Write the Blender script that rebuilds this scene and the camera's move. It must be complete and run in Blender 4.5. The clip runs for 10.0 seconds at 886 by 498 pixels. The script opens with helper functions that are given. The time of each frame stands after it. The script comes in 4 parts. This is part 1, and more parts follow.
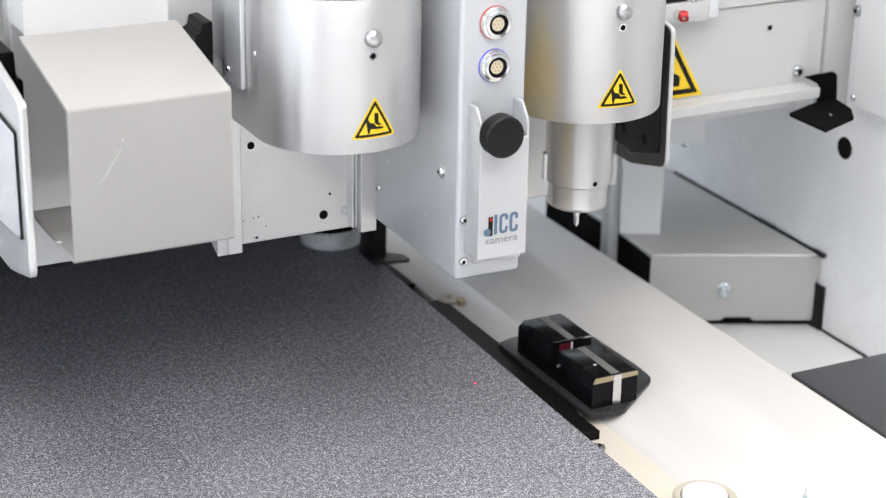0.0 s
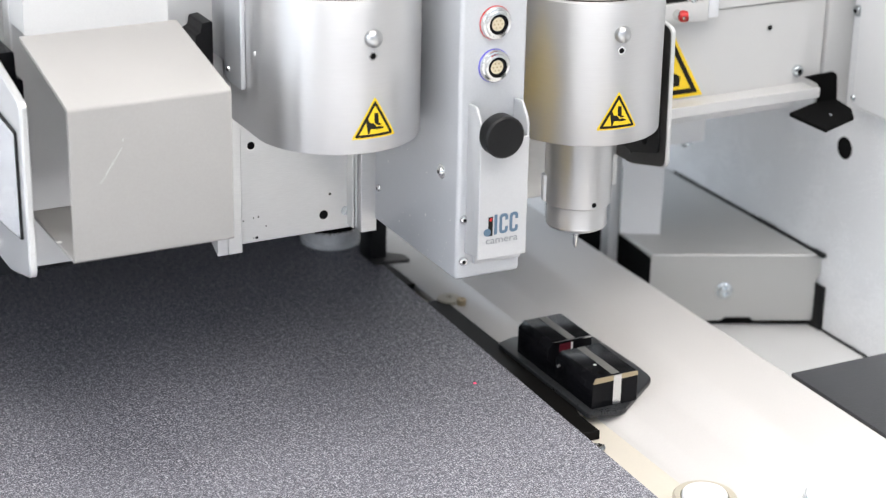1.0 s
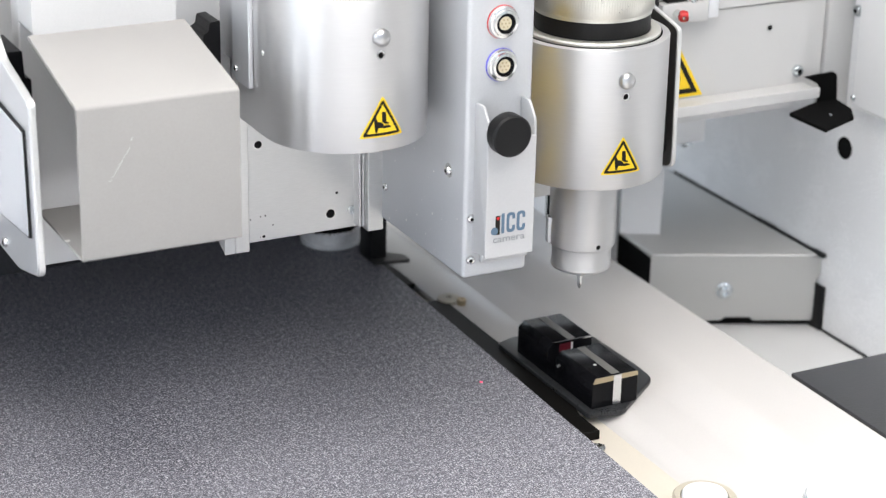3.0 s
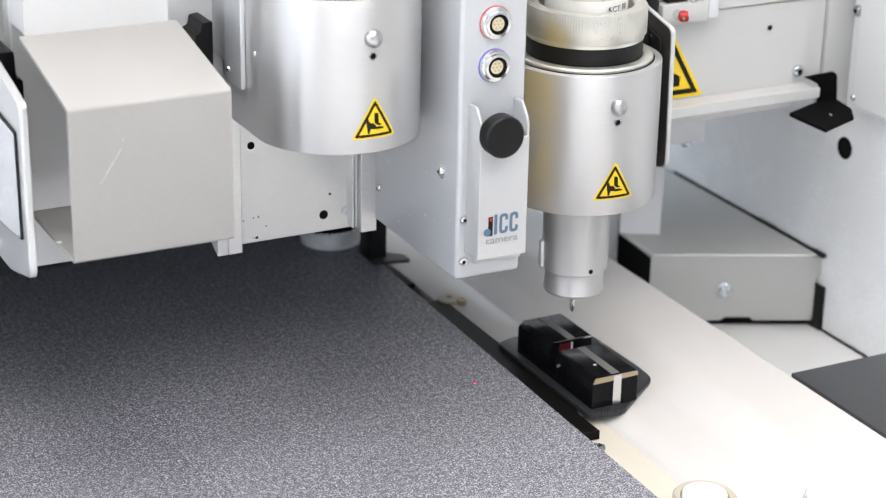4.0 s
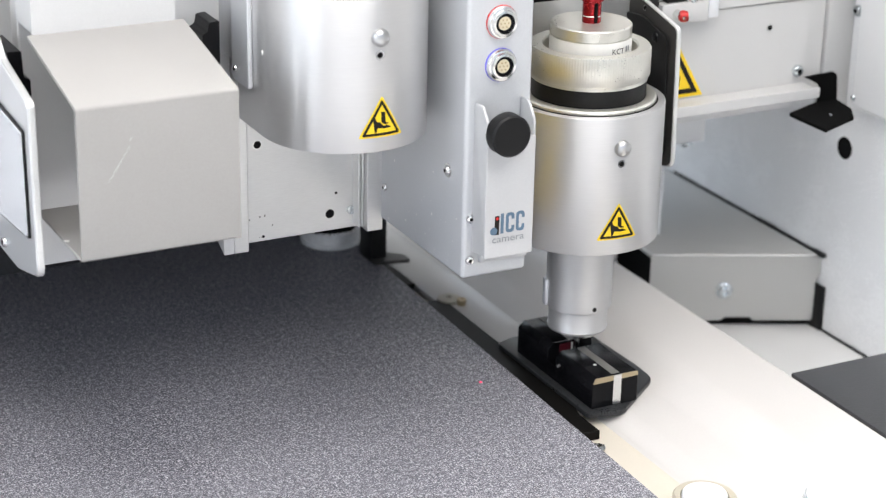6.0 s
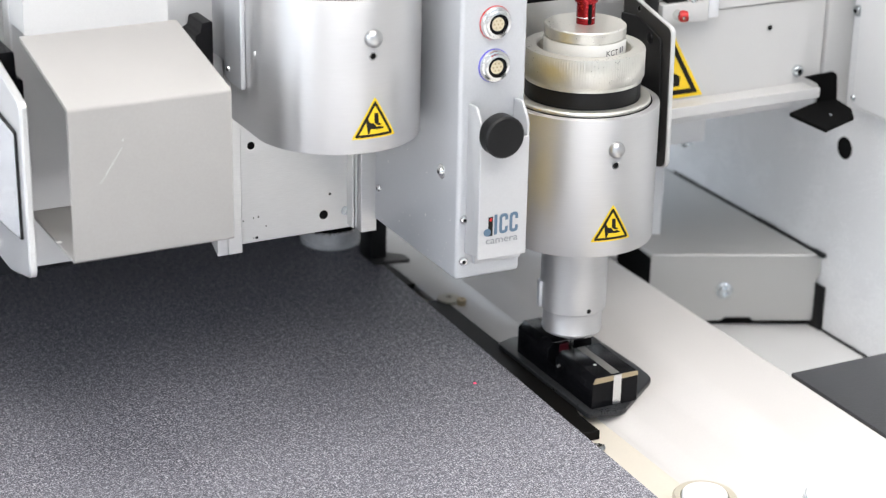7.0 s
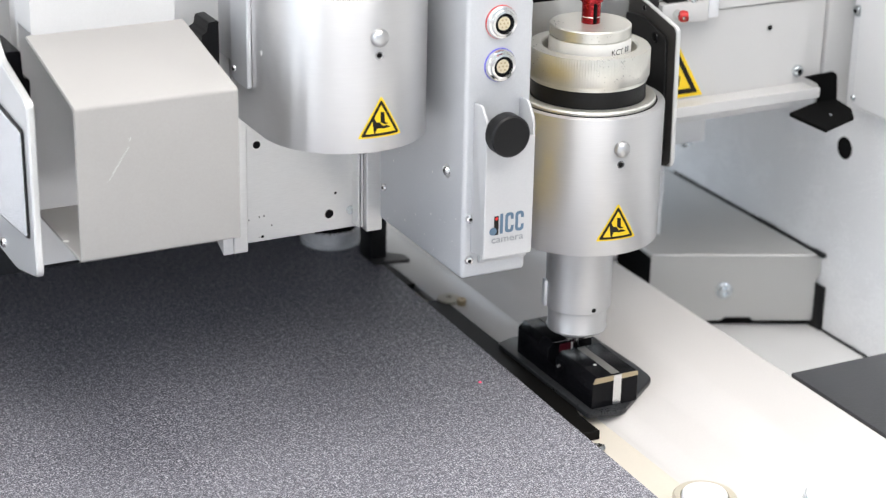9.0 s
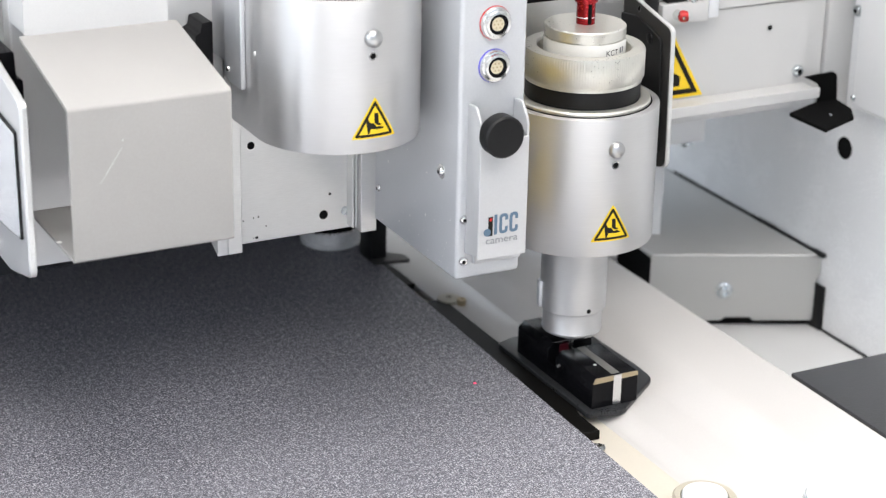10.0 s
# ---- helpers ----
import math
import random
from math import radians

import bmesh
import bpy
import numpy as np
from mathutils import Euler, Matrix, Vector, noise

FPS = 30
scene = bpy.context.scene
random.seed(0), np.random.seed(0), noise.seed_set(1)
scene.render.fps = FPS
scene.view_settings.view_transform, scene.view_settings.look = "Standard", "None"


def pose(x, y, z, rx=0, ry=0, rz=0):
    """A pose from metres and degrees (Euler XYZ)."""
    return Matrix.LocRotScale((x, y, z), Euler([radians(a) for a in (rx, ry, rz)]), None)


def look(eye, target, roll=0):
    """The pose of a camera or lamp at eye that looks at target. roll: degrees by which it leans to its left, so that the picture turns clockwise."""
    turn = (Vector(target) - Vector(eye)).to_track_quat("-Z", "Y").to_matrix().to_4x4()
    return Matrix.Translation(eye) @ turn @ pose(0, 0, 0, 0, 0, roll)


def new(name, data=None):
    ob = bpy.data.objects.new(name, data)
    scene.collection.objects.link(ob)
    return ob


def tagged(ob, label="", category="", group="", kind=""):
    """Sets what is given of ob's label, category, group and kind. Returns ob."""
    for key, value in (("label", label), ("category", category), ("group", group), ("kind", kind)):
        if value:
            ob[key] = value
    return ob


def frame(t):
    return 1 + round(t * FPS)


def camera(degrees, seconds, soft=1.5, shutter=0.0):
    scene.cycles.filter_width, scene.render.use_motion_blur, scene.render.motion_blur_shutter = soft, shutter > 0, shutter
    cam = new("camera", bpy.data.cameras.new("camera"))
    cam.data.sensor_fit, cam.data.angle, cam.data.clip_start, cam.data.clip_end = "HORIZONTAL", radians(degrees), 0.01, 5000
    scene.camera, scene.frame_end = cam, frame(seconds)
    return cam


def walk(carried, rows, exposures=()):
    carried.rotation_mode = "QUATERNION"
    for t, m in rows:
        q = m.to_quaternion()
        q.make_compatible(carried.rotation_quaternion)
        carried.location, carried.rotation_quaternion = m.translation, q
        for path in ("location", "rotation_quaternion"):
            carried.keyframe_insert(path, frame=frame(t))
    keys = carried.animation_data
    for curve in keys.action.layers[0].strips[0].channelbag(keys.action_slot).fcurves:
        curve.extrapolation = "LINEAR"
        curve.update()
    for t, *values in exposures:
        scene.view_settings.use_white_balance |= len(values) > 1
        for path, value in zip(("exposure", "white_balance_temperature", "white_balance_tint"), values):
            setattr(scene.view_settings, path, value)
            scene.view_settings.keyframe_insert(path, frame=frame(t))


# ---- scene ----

cam = camera(24.26, 10.0, 1.2, 0.5)
EYE, AIM = (-0.4675, -0.7699, 0.4100), (-0.0402, 0.0560, 0.0420)
VIEW = look(EYE, AIM, 1.19)
walk(cam, [(0, VIEW), (10, VIEW)])
cam.data.dof.use_dof = True
cam.data.dof.focus_distance, cam.data.dof.aperture_fstop = 0.89, 12.0

# ---- light: a bright workshop, windows beside the machine and unseen panels added overhead ----
world = bpy.data.worlds.new("workshop_daylight")
scene.world = world
world.use_nodes = True
wn = world.node_tree.nodes
sky = wn.new("ShaderNodeTexSky")
sky.sky_type, sky.sun_disc = "NISHITA", False
sky.sun_elevation, sky.sun_rotation = radians(45), radians(250)
world.node_tree.links.new(sky.outputs[0], wn["Background"].inputs[0])
wn["Background"].inputs[1].default_value = 0.1
scene.view_settings.exposure = 0.02


def area(name, m, w, h, power, color=(1, 1, 1)):
    lamp = bpy.data.lights.new(name, "AREA")
    lamp.shape, lamp.size, lamp.size_y, lamp.energy, lamp.color = "RECTANGLE", w, h, power, color
    ob = new(name, lamp)
    ob.matrix_world = m
    return ob


area("window_light", look((-2.35, -0.15, 1.10), (0, -0.2, 0.1)), 3.3, 1.4, 44, (0.84, 0.91, 1.0))
# Unseen front window, added to fill in under the carriage.
area("window_light", look((-0.3, -2.35, 1.10), (0, 0, 0.1)), 3.4, 1.4, 10.5, (0.97, 0.965, 1.0))
area("window_light", look((-0.75, 2.42, 0.93), (-0.75, 0, 0.93)), 2.4, 1.75, 26, (0.82, 0.91, 1.0))
# Ceiling lamps are added, unseen, to brighten top faces and beam.
area("added_ceiling_lamp", look((-0.3, -1.70, 1.88), (-0.3, -1.70, 0)), 1.8, 0.9, 21, (1.0, 0.94, 0.89))
area("added_ceiling_lamp", look((-0.3, -0.55, 1.88), (-0.3, -0.55, 0)), 1.8, 0.9, 14, (1.0, 0.945, 0.90))
area("added_ceiling_lamp", look((-0.3, 0.6, 1.88), (-0.3, 0.6, 0)), 1.8, 0.9, 9, (1.0, 0.965, 0.94))


# ---- materials ----
def mat(name, color, rough=0.5, metal=0.0, vary=0.06, scale=30.0, fine=900.0, bump=0.15, stretch=(1, 1, 1), coat=0.0, rvary=0.08, spec=0.5, turned=0.0):
    """A surface with slow stains, fine grain and slight relief, in metres."""
    m = bpy.data.materials.new(name)
    m.use_nodes = True
    nt = m.node_tree
    n, l = nt.nodes, nt.links
    b = n["Principled BSDF"]
    b.inputs["Metallic"].default_value = metal
    b.inputs["Coat Weight"].default_value = coat
    b.inputs["Specular IOR Level"].default_value = spec
    if turned:
        tan = n.new("ShaderNodeTangent")
        tan.direction_type, tan.axis = "RADIAL", "Z"
        l.new(tan.outputs[0], b.inputs["Tangent"])
        b.inputs["Anisotropic"].default_value, b.inputs["Anisotropic Rotation"].default_value = turned, 0.25
    co = n.new("ShaderNodeTexCoord")
    mp = n.new("ShaderNodeMapping")
    mp.inputs["Scale"].default_value = stretch
    l.new(co.outputs["Object"], mp.inputs[0])
    slow, grain = n.new("ShaderNodeTexNoise"), n.new("ShaderNodeTexNoise")
    slow.inputs["Scale"].default_value, slow.inputs["Detail"].default_value = scale, 4
    grain.inputs["Scale"].default_value, grain.inputs["Detail"].default_value = fine, 2
    l.new(co.outputs["Object"], slow.inputs["Vector"])
    l.new(mp.outputs[0], grain.inputs["Vector"])
    add = n.new("ShaderNodeMath")
    add.operation = "ADD"
    l.new(slow.outputs[0], add.inputs[0])
    l.new(grain.outputs[0], add.inputs[1])
    ramp = n.new("ShaderNodeMapRange")
    ramp.inputs["From Min"].default_value, ramp.inputs["From Max"].default_value = 0.6, 1.4
    l.new(add.outputs[0], ramp.inputs["Value"])
    mix = n.new("ShaderNodeMix")
    mix.data_type = "RGBA"
    mix.inputs["A"].default_value = (*[c * (1 - vary) for c in color], 1)
    mix.inputs["B"].default_value = (*[min(1, c * (1 + vary)) for c in color], 1)
    l.new(ramp.outputs[0], mix.inputs["Factor"])
    l.new(mix.outputs["Result"], b.inputs["Base Color"])
    rr = n.new("ShaderNodeMapRange")
    rr.inputs["From Min"].default_value, rr.inputs["From Max"].default_value = 0.6, 1.4
    rr.inputs["To Min"].default_value, rr.inputs["To Max"].default_value = max(0.02, rough - rvary), min(1, rough + rvary)
    l.new(add.outputs[0], rr.inputs["Value"])
    l.new(rr.outputs[0], b.inputs["Roughness"])
    bp = n.new("ShaderNodeBump")
    bp.inputs["Strength"].default_value, bp.inputs["Distance"].default_value = bump, 0.0002
    l.new(grain.outputs[0], bp.inputs["Height"])
    l.new(bp.outputs[0], b.inputs["Normal"])
    return m


M_WHITE = mat("white_powder_coat", (0.80, 0.80, 0.805), 0.42, vary=0.03, bump=0.12, fine=1400)
M_GREY = mat("light_grey_powder_coat", (0.60, 0.60, 0.60), 0.45, vary=0.04, bump=0.2, fine=1600)
M_GANTRY = mat("gantry_paint", (0.51, 0.508, 0.503), 0.36, vary=0.03, bump=0.12, fine=1400)
M_WALLM = mat("bright_white_paint", (0.83, 0.836, 0.85), 0.26, vary=0.025, bump=0.05)
M_SHEET = mat("grey_coated_sheet", (0.44, 0.44, 0.43), 0.30, 0.25, spec=0.5, vary=0.02, bump=0.06, fine=1200, rvary=0.02)
M_ALU = mat("turned_aluminium", (0.56, 0.555, 0.555), 0.38, 0.68, vary=0.04, bump=0.06, fine=700, stretch=(0.15, 0.15, 4), rvary=0.04, turned=0.85)
M_COVER = mat("warm_grey_powder_coat", (0.325, 0.315, 0.302), 0.36, vary=0.05, bump=0.25, fine=1500)
M_HOUSE = mat("pale_blue_grey_coat", (0.52, 0.532, 0.552), 0.36, 0.2, vary=0.05, bump=0.12, fine=1400)
M_ALU_V = mat("anodised_aluminium", (0.70, 0.71, 0.73), 0.40, 0.6, vary=0.05, bump=0.10, fine=800, stretch=(3, 3, 0.2))
M_PLATE = mat("milled_aluminium_plate", (0.70, 0.70, 0.69), 0.42, 0.85, vary=0.07, bump=0.2, fine=900, stretch=(0.25, 1, 4))
M_CHANNEL = mat("silver_grey_coat", (0.50, 0.502, 0.508), 0.40, 0.1, vary=0.04, bump=0.12, fine=1400)
M_WORN = mat("worn_aluminium", (0.80, 0.81, 0.82), 0.40, 0.45, vary=0.12, scale=160, bump=0.5, fine=500)
M_BUTTON = mat("satin_steel_button", (0.52, 0.52, 0.52), 0.28, 1.0, vary=0.02, bump=0.0, rvary=0.01)
M_STEEL = mat("bright_steel", (0.72, 0.72, 0.71), 0.18, 1.0, vary=0.06, bump=0.05)
M_ZINC = mat("zinc_plated_steel", (0.62, 0.66, 0.68), 0.25, 1.0, vary=0.12, scale=300, bump=0.1)
M_CREAM = mat("champagne_anodised", (0.64, 0.625, 0.575), 0.33, 0.75, vary=0.05, bump=0.1)
M_BLACK = mat("black_anodised", (0.005, 0.005, 0.006), 0.24, vary=0.15, bump=0.02, rvary=0.03, spec=0.13)
M_BLACKM = mat("matt_black_steel", (0.0035, 0.0035, 0.0035), 0.8, vary=0.2, bump=0.1, spec=0.05)
# On the right guard this dark tone stands for the tool's reflection.
M_DARKTONE = mat("dark_tone_plate", (0.035, 0.033, 0.031), 0.40, 0.2, vary=0.1, bump=0.05)
M_PADBLK = mat("black_gloss_plate", (0.024, 0.025, 0.027), 0.30, vary=0.2, bump=0.0, rvary=0.05, spec=0.28)
M_DULL = mat("dull_grey_metal", (0.20, 0.195, 0.185), 0.4, 0.4, vary=0.1, bump=0.1)
M_STRIP = mat("black_gloss_strip", (0.006, 0.0055, 0.005), 0.40, vary=0.2, bump=0.03, rvary=0.04, spec=0.10)
M_RUBBER = mat("black_rubber", (0.009, 0.009, 0.0095), 0.45, vary=0.2, bump=0.3, spec=0.22)
# Near-black colour for the shade inside bores, pits, slots and hollows.
M_HOLESHADE = mat("hollow_shade_black", (0.006, 0.006, 0.006), 0.8, spec=0.08, vary=0.2)
M_YELLOW = mat("yellow_vinyl", (0.80, 0.55, 0.01), 0.35, vary=0.05, bump=0.05)
M_INK = mat("black_print", (0.012, 0.011, 0.009), 0.5, vary=0.1, bump=0.03, spec=0.15)
M_BLUE = mat("blue_grey_print", (0.09, 0.15, 0.22), 0.45, vary=0.05, bump=0.03)
M_LETTER = mat("grey_print", (0.25, 0.26, 0.27), 0.5, vary=0.05, bump=0.03)
M_RED = mat("red_anodised", (0.30, 0.008, 0.012), 0.25, 0.6, vary=0.1)
M_REDPL = mat("red_plastic", (0.55, 0.015, 0.015), 0.3, vary=0.1)
M_BLUEPL = mat("blue_plastic", (0.10, 0.09, 0.62), 0.3, vary=0.1)
M_IVORY = mat("ivory_insulator", (0.62, 0.54, 0.38), 0.5, vary=0.05)
M_LABEL = mat("white_label", (0.80, 0.79, 0.76), 0.5, vary=0.03)
M_BRASS = mat("bare_brass_edge", (0.42, 0.34, 0.22), 0.35, 0.6, vary=0.1)
M_BEAM = mat("white_gloss_beam", (0.565, 0.545, 0.527), 0.20, vary=0.02, bump=0.0, rvary=0.03)
M_LEDGE = mat("cream_painted_ledge", (0.60, 0.555, 0.475), 0.5, vary=0.03)
M_TAN = mat("tan_plastic", (0.42, 0.385, 0.31), 0.5, vary=0.05)
M_DARKPL = mat("dark_grey_panel", (0.046, 0.047, 0.050), 0.42, vary=0.45, bump=0.4, scale=55, fine=700)
M_WALLP = mat("room_wall_paint", (0.78, 0.78, 0.77), 0.8, vary=0.03, scale=3, fine=200)
M_FLOORP = mat("grey_floor_paint", (0.35, 0.35, 0.36), 0.5, vary=0.08, scale=3, fine=100)


def emit(name, color, strength):
    m = bpy.data.materials.new(name)
    m.use_nodes = True
    b = m.node_tree.nodes["Principled BSDF"]
    b.inputs["Base Color"].default_value = (*color, 1)
    b.inputs["Emission Color"].default_value = (*color, 1)
    b.inputs["Emission Strength"].default_value = strength
    return m


M_DIFFUSER = emit("lamp_diffuser", (1.0, 0.98, 0.95), 3.0)
M_LASER = emit("laser_spot", (1.0, 0.05, 0.16), 0.9)
M_LED = emit("red_sensor_glow", (0.06, 0.001, 0.006), 0.08)


def felt_material():
    m = bpy.data.materials.new("dark_felt_mat")
    m.use_nodes = True
    n, l = m.node_tree.nodes, m.node_tree.links
    b = n["Principled BSDF"]
    co = n.new("ShaderNodeTexCoord")
    fleck, cloud, weave = (n.new("ShaderNodeTexNoise") for _ in range(3))
    fleck.inputs["Scale"].default_value, fleck.inputs["Detail"].default_value, fleck.inputs["Roughness"].default_value = 1250, 3, 0.75
    cloud.inputs["Scale"].default_value, cloud.inputs["Detail"].default_value = 25, 5
    weave.inputs["Scale"].default_value, weave.inputs["Detail"].default_value = 420, 3
    for t in (fleck, cloud, weave):
        l.new(co.outputs["Object"], t.inputs["Vector"])
    ramp = n.new("ShaderNodeValToRGB")
    ramp.color_ramp.elements[0].position, ramp.color_ramp.elements[0].color = 0.40, (0.040, 0.040, 0.052, 1)
    ramp.color_ramp.elements[1].position, ramp.color_ramp.elements[1].color = 0.62, (0.64, 0.63, 0.67, 1)
    e = ramp.color_ramp.elements.new(0.51)
    e.color = (0.152, 0.150, 0.176, 1)
    mixv = n.new("ShaderNodeMix")
    mixv.inputs["Factor"].default_value = 0.20
    l.new(fleck.outputs[0], mixv.inputs["A"])
    l.new(weave.outputs[0], mixv.inputs["B"])
    l.new(mixv.outputs["Result"], ramp.inputs[0])
    sc = n.new("ShaderNodeMapRange")
    sc.inputs["To Min"].default_value, sc.inputs["To Max"].default_value = 0.62, 1.40
    ribs = n.new("ShaderNodeTexWave")
    ribs.bands_direction = "X"
    ribs.inputs["Scale"].default_value, ribs.inputs["Distortion"].default_value, ribs.inputs["Detail Scale"].default_value = 88, 1.5, 3
    l.new(co.outputs["Object"], ribs.inputs["Vector"])
    mr = n.new("ShaderNodeMix")
    mr.inputs["Factor"].default_value = 0.24
    l.new(cloud.outputs[0], mr.inputs["A"])
    l.new(ribs.outputs["Fac"], mr.inputs["B"])
    tone_in = mr
    for stretch in ((260, 5, 5), (5, 260, 5)):
        lay, thread, blend = n.new("ShaderNodeMapping"), n.new("ShaderNodeTexNoise"), n.new("ShaderNodeMix")
        lay.inputs["Scale"].default_value = stretch
        lay.inputs["Rotation"].default_value = (0, 0, 0.03)
        thread.inputs["Scale"].default_value, thread.inputs["Detail"].default_value = 1.0, 3
        blend.inputs["Factor"].default_value = 0.28
        l.new(co.outputs["Object"], lay.inputs[0])
        l.new(lay.outputs[0], thread.inputs["Vector"])
        l.new(tone_in.outputs["Result"], blend.inputs["A"])
        l.new(thread.outputs[0], blend.inputs["B"])
        tone_in = blend
    l.new(tone_in.outputs["Result"], sc.inputs["Value"])
    hs = n.new("ShaderNodeHueSaturation")
    l.new(ramp.outputs[0], hs.inputs["Color"])
    l.new(sc.outputs[0], hs.inputs["Value"])
    l.new(hs.outputs[0], b.inputs["Base Color"])
    vor = n.new("ShaderNodeTexVoronoi")
    vor.inputs["Scale"].default_value = 760
    l.new(co.outputs["Object"], vor.inputs["Vector"])
    near = n.new("ShaderNodeMath")
    near.operation = "LESS_THAN"
    l.new(vor.outputs["Distance"], near.inputs[0])
    pick = n.new("ShaderNodeSeparateColor")
    l.new(vor.outputs["Color"], pick.inputs[0])
    size = n.new("ShaderNodeMapRange")
    size.inputs["From Min"].default_value, size.inputs["To Min"].default_value, size.inputs["To Max"].default_value = 0.35, 0.0, 0.40
    l.new(pick.outputs[0], size.inputs["Value"])
    l.new(size.outputs[0], near.inputs[1])
    tone = n.new("ShaderNodeMapRange")
    tone.inputs["To Min"].default_value, tone.inputs["To Max"].default_value = 0.12, 0.62
    l.new(pick.outputs[1], tone.inputs["Value"])
    amt = n.new("ShaderNodeMath")
    amt.operation = "MULTIPLY"
    l.new(near.outputs[0], amt.inputs[0])
    l.new(tone.outputs[0], amt.inputs[1])
    fl = n.new("ShaderNodeMix")
    fl.data_type = "RGBA"
    fl.inputs["B"].default_value = (0.66, 0.66, 0.69, 1)
    l.new(amt.outputs[0], fl.inputs["Factor"])
    l.new(hs.outputs[0], fl.inputs["A"])
    l.new(fl.outputs["Result"], b.inputs["Base Color"])
    b.inputs["Roughness"].default_value = 0.55
    bp = n.new("ShaderNodeBump")
    bp.inputs["Strength"].default_value, bp.inputs["Distance"].default_value = 0.6, 0.0004
    l.new(mixv.outputs["Result"], bp.inputs["Height"])
    l.new(bp.outputs[0], b.inputs["Normal"])
    return m


M_FELT = felt_material()


def reflector_material():
    m = bpy.data.materials.new("white_ribbed_reflector")
    m.use_nodes = True
    n, l = m.node_tree.nodes, m.node_tree.links
    b = n["Principled BSDF"]
    b.inputs["Base Color"].default_value = (0.86, 0.88, 0.93, 1)
    b.inputs["Roughness"].default_value = 0.15
    w = n.new("ShaderNodeTexWave")
    w.bands_direction = "Z"
    w.inputs["Scale"].default_value = 380
    co = n.new("ShaderNodeTexCoord")
    l.new(co.outputs["Object"], w.inputs["Vector"])
    bp = n.new("ShaderNodeBump")
    bp.inputs["Strength"].default_value, bp.inputs["Distance"].default_value = 0.9, 0.0006
    l.new(w.outputs[0], bp.inputs["Height"])
    l.new(bp.outputs[0], b.inputs["Normal"])
    return m


M_REFLECTOR = reflector_material()


# ---- mesh tools ----
def thing(name, loc, label, category, group="", kind=""):
    ob = new(name)
    ob.empty_display_size = 0.01
    ob.location = loc
    return tagged(ob, label, category, group, kind)


def origin(ob):
    v = Vector(ob.location)
    while ob.parent:
        ob = ob.parent
        v += Vector(ob.location)
    return v


def finish(name, bm, material, smooth=True):
    bmesh.ops.recalc_face_normals(bm, faces=bm.faces)
    me = bpy.data.meshes.new(name)
    bm.to_mesh(me)
    bm.free()
    me.materials.append(material)
    if smooth:
        me.polygons.foreach_set("use_smooth", [True] * len(me.polygons))
        me.set_sharp_from_angle(angle=radians(35))
    return me


def part(name, bm, material, parent, label=""):
    """A mesh given in world places, hung under a thing or a part."""
    bm.transform(Matrix.Translation(-origin(parent)))
    ob = new(name, finish(name, bm, material))
    ob.parent = parent
    return tagged(ob, label)


def solo(name, bm, material, label, category, kind="", group=""):
    return tagged(new(name, finish(name, bm, material)), label, category, group, kind)


def box(x0, x1, y0, y1, z0, z1, bevel=0.0, seg=2, bm=None):
    own = bmesh.new()
    bmesh.ops.create_cube(own, size=1)
    for v in own.verts:
        v.co = Vector((x0 + (v.co.x + 0.5) * (x1 - x0), y0 + (v.co.y + 0.5) * (y1 - y0), z0 + (v.co.z + 0.5) * (z1 - z0)))
    if bevel:
        bmesh.ops.bevel(own, geom=own.edges[:], offset=bevel, segments=seg, profile=0.5, affect="EDGES")
    return join(bm, own)


def join(bm, own):
    if bm is None:
        return own
    me = bpy.data.meshes.new("tmp")
    own.to_mesh(me)
    own.free()
    bm.from_mesh(me)
    bpy.data.meshes.remove(me)
    return bm


def prism(pts, axis, a, b, bevel=0.0, seg=2, bm=None):
    """A polygon (in the two other axes, in order) drawn out along an axis from a to b."""
    def put(p, c):
        return {"X": (c, p[0], p[1]), "Y": (p[0], c, p[1]), "Z": (p[0], p[1], c)}[axis]
    own = bmesh.new()
    lo, hi = [own.verts.new(put(p, a)) for p in pts], [own.verts.new(put(p, b)) for p in pts]
    own.faces.new(lo)
    own.faces.new(hi[::-1])
    k = len(pts)
    for i in range(k):
        own.faces.new((lo[i], lo[(i + 1) % k], hi[(i + 1) % k], hi[i]))
    bmesh.ops.recalc_face_normals(own, faces=own.faces)
    if bevel:
        bmesh.ops.bevel(own, geom=own.edges[:], offset=bevel, segments=seg, profile=0.5, affect="EDGES")
    return join(bm, own)


def rounded(pts, r, n=5):
    """The polygon with its corners rounded by r (a number, or one for each corner)."""
    out, k = [], len(pts)
    for i, p in enumerate(pts):
        rad = r[i] if isinstance(r, (list, tuple)) else r
        p, a, b = Vector(p), Vector(pts[i - 1]), Vector(pts[(i + 1) % k])
        if rad <= 0:
            out.append(tuple(p))
            continue
        u, v = (a - p).normalized(), (b - p).normalized()
        s, e = p + u * rad, p + v * rad
        for j in range(n + 1):
            t = j / n
            out.append(tuple((1 - t) ** 2 * s + 2 * t * (1 - t) * p + t * t * e))
    return out


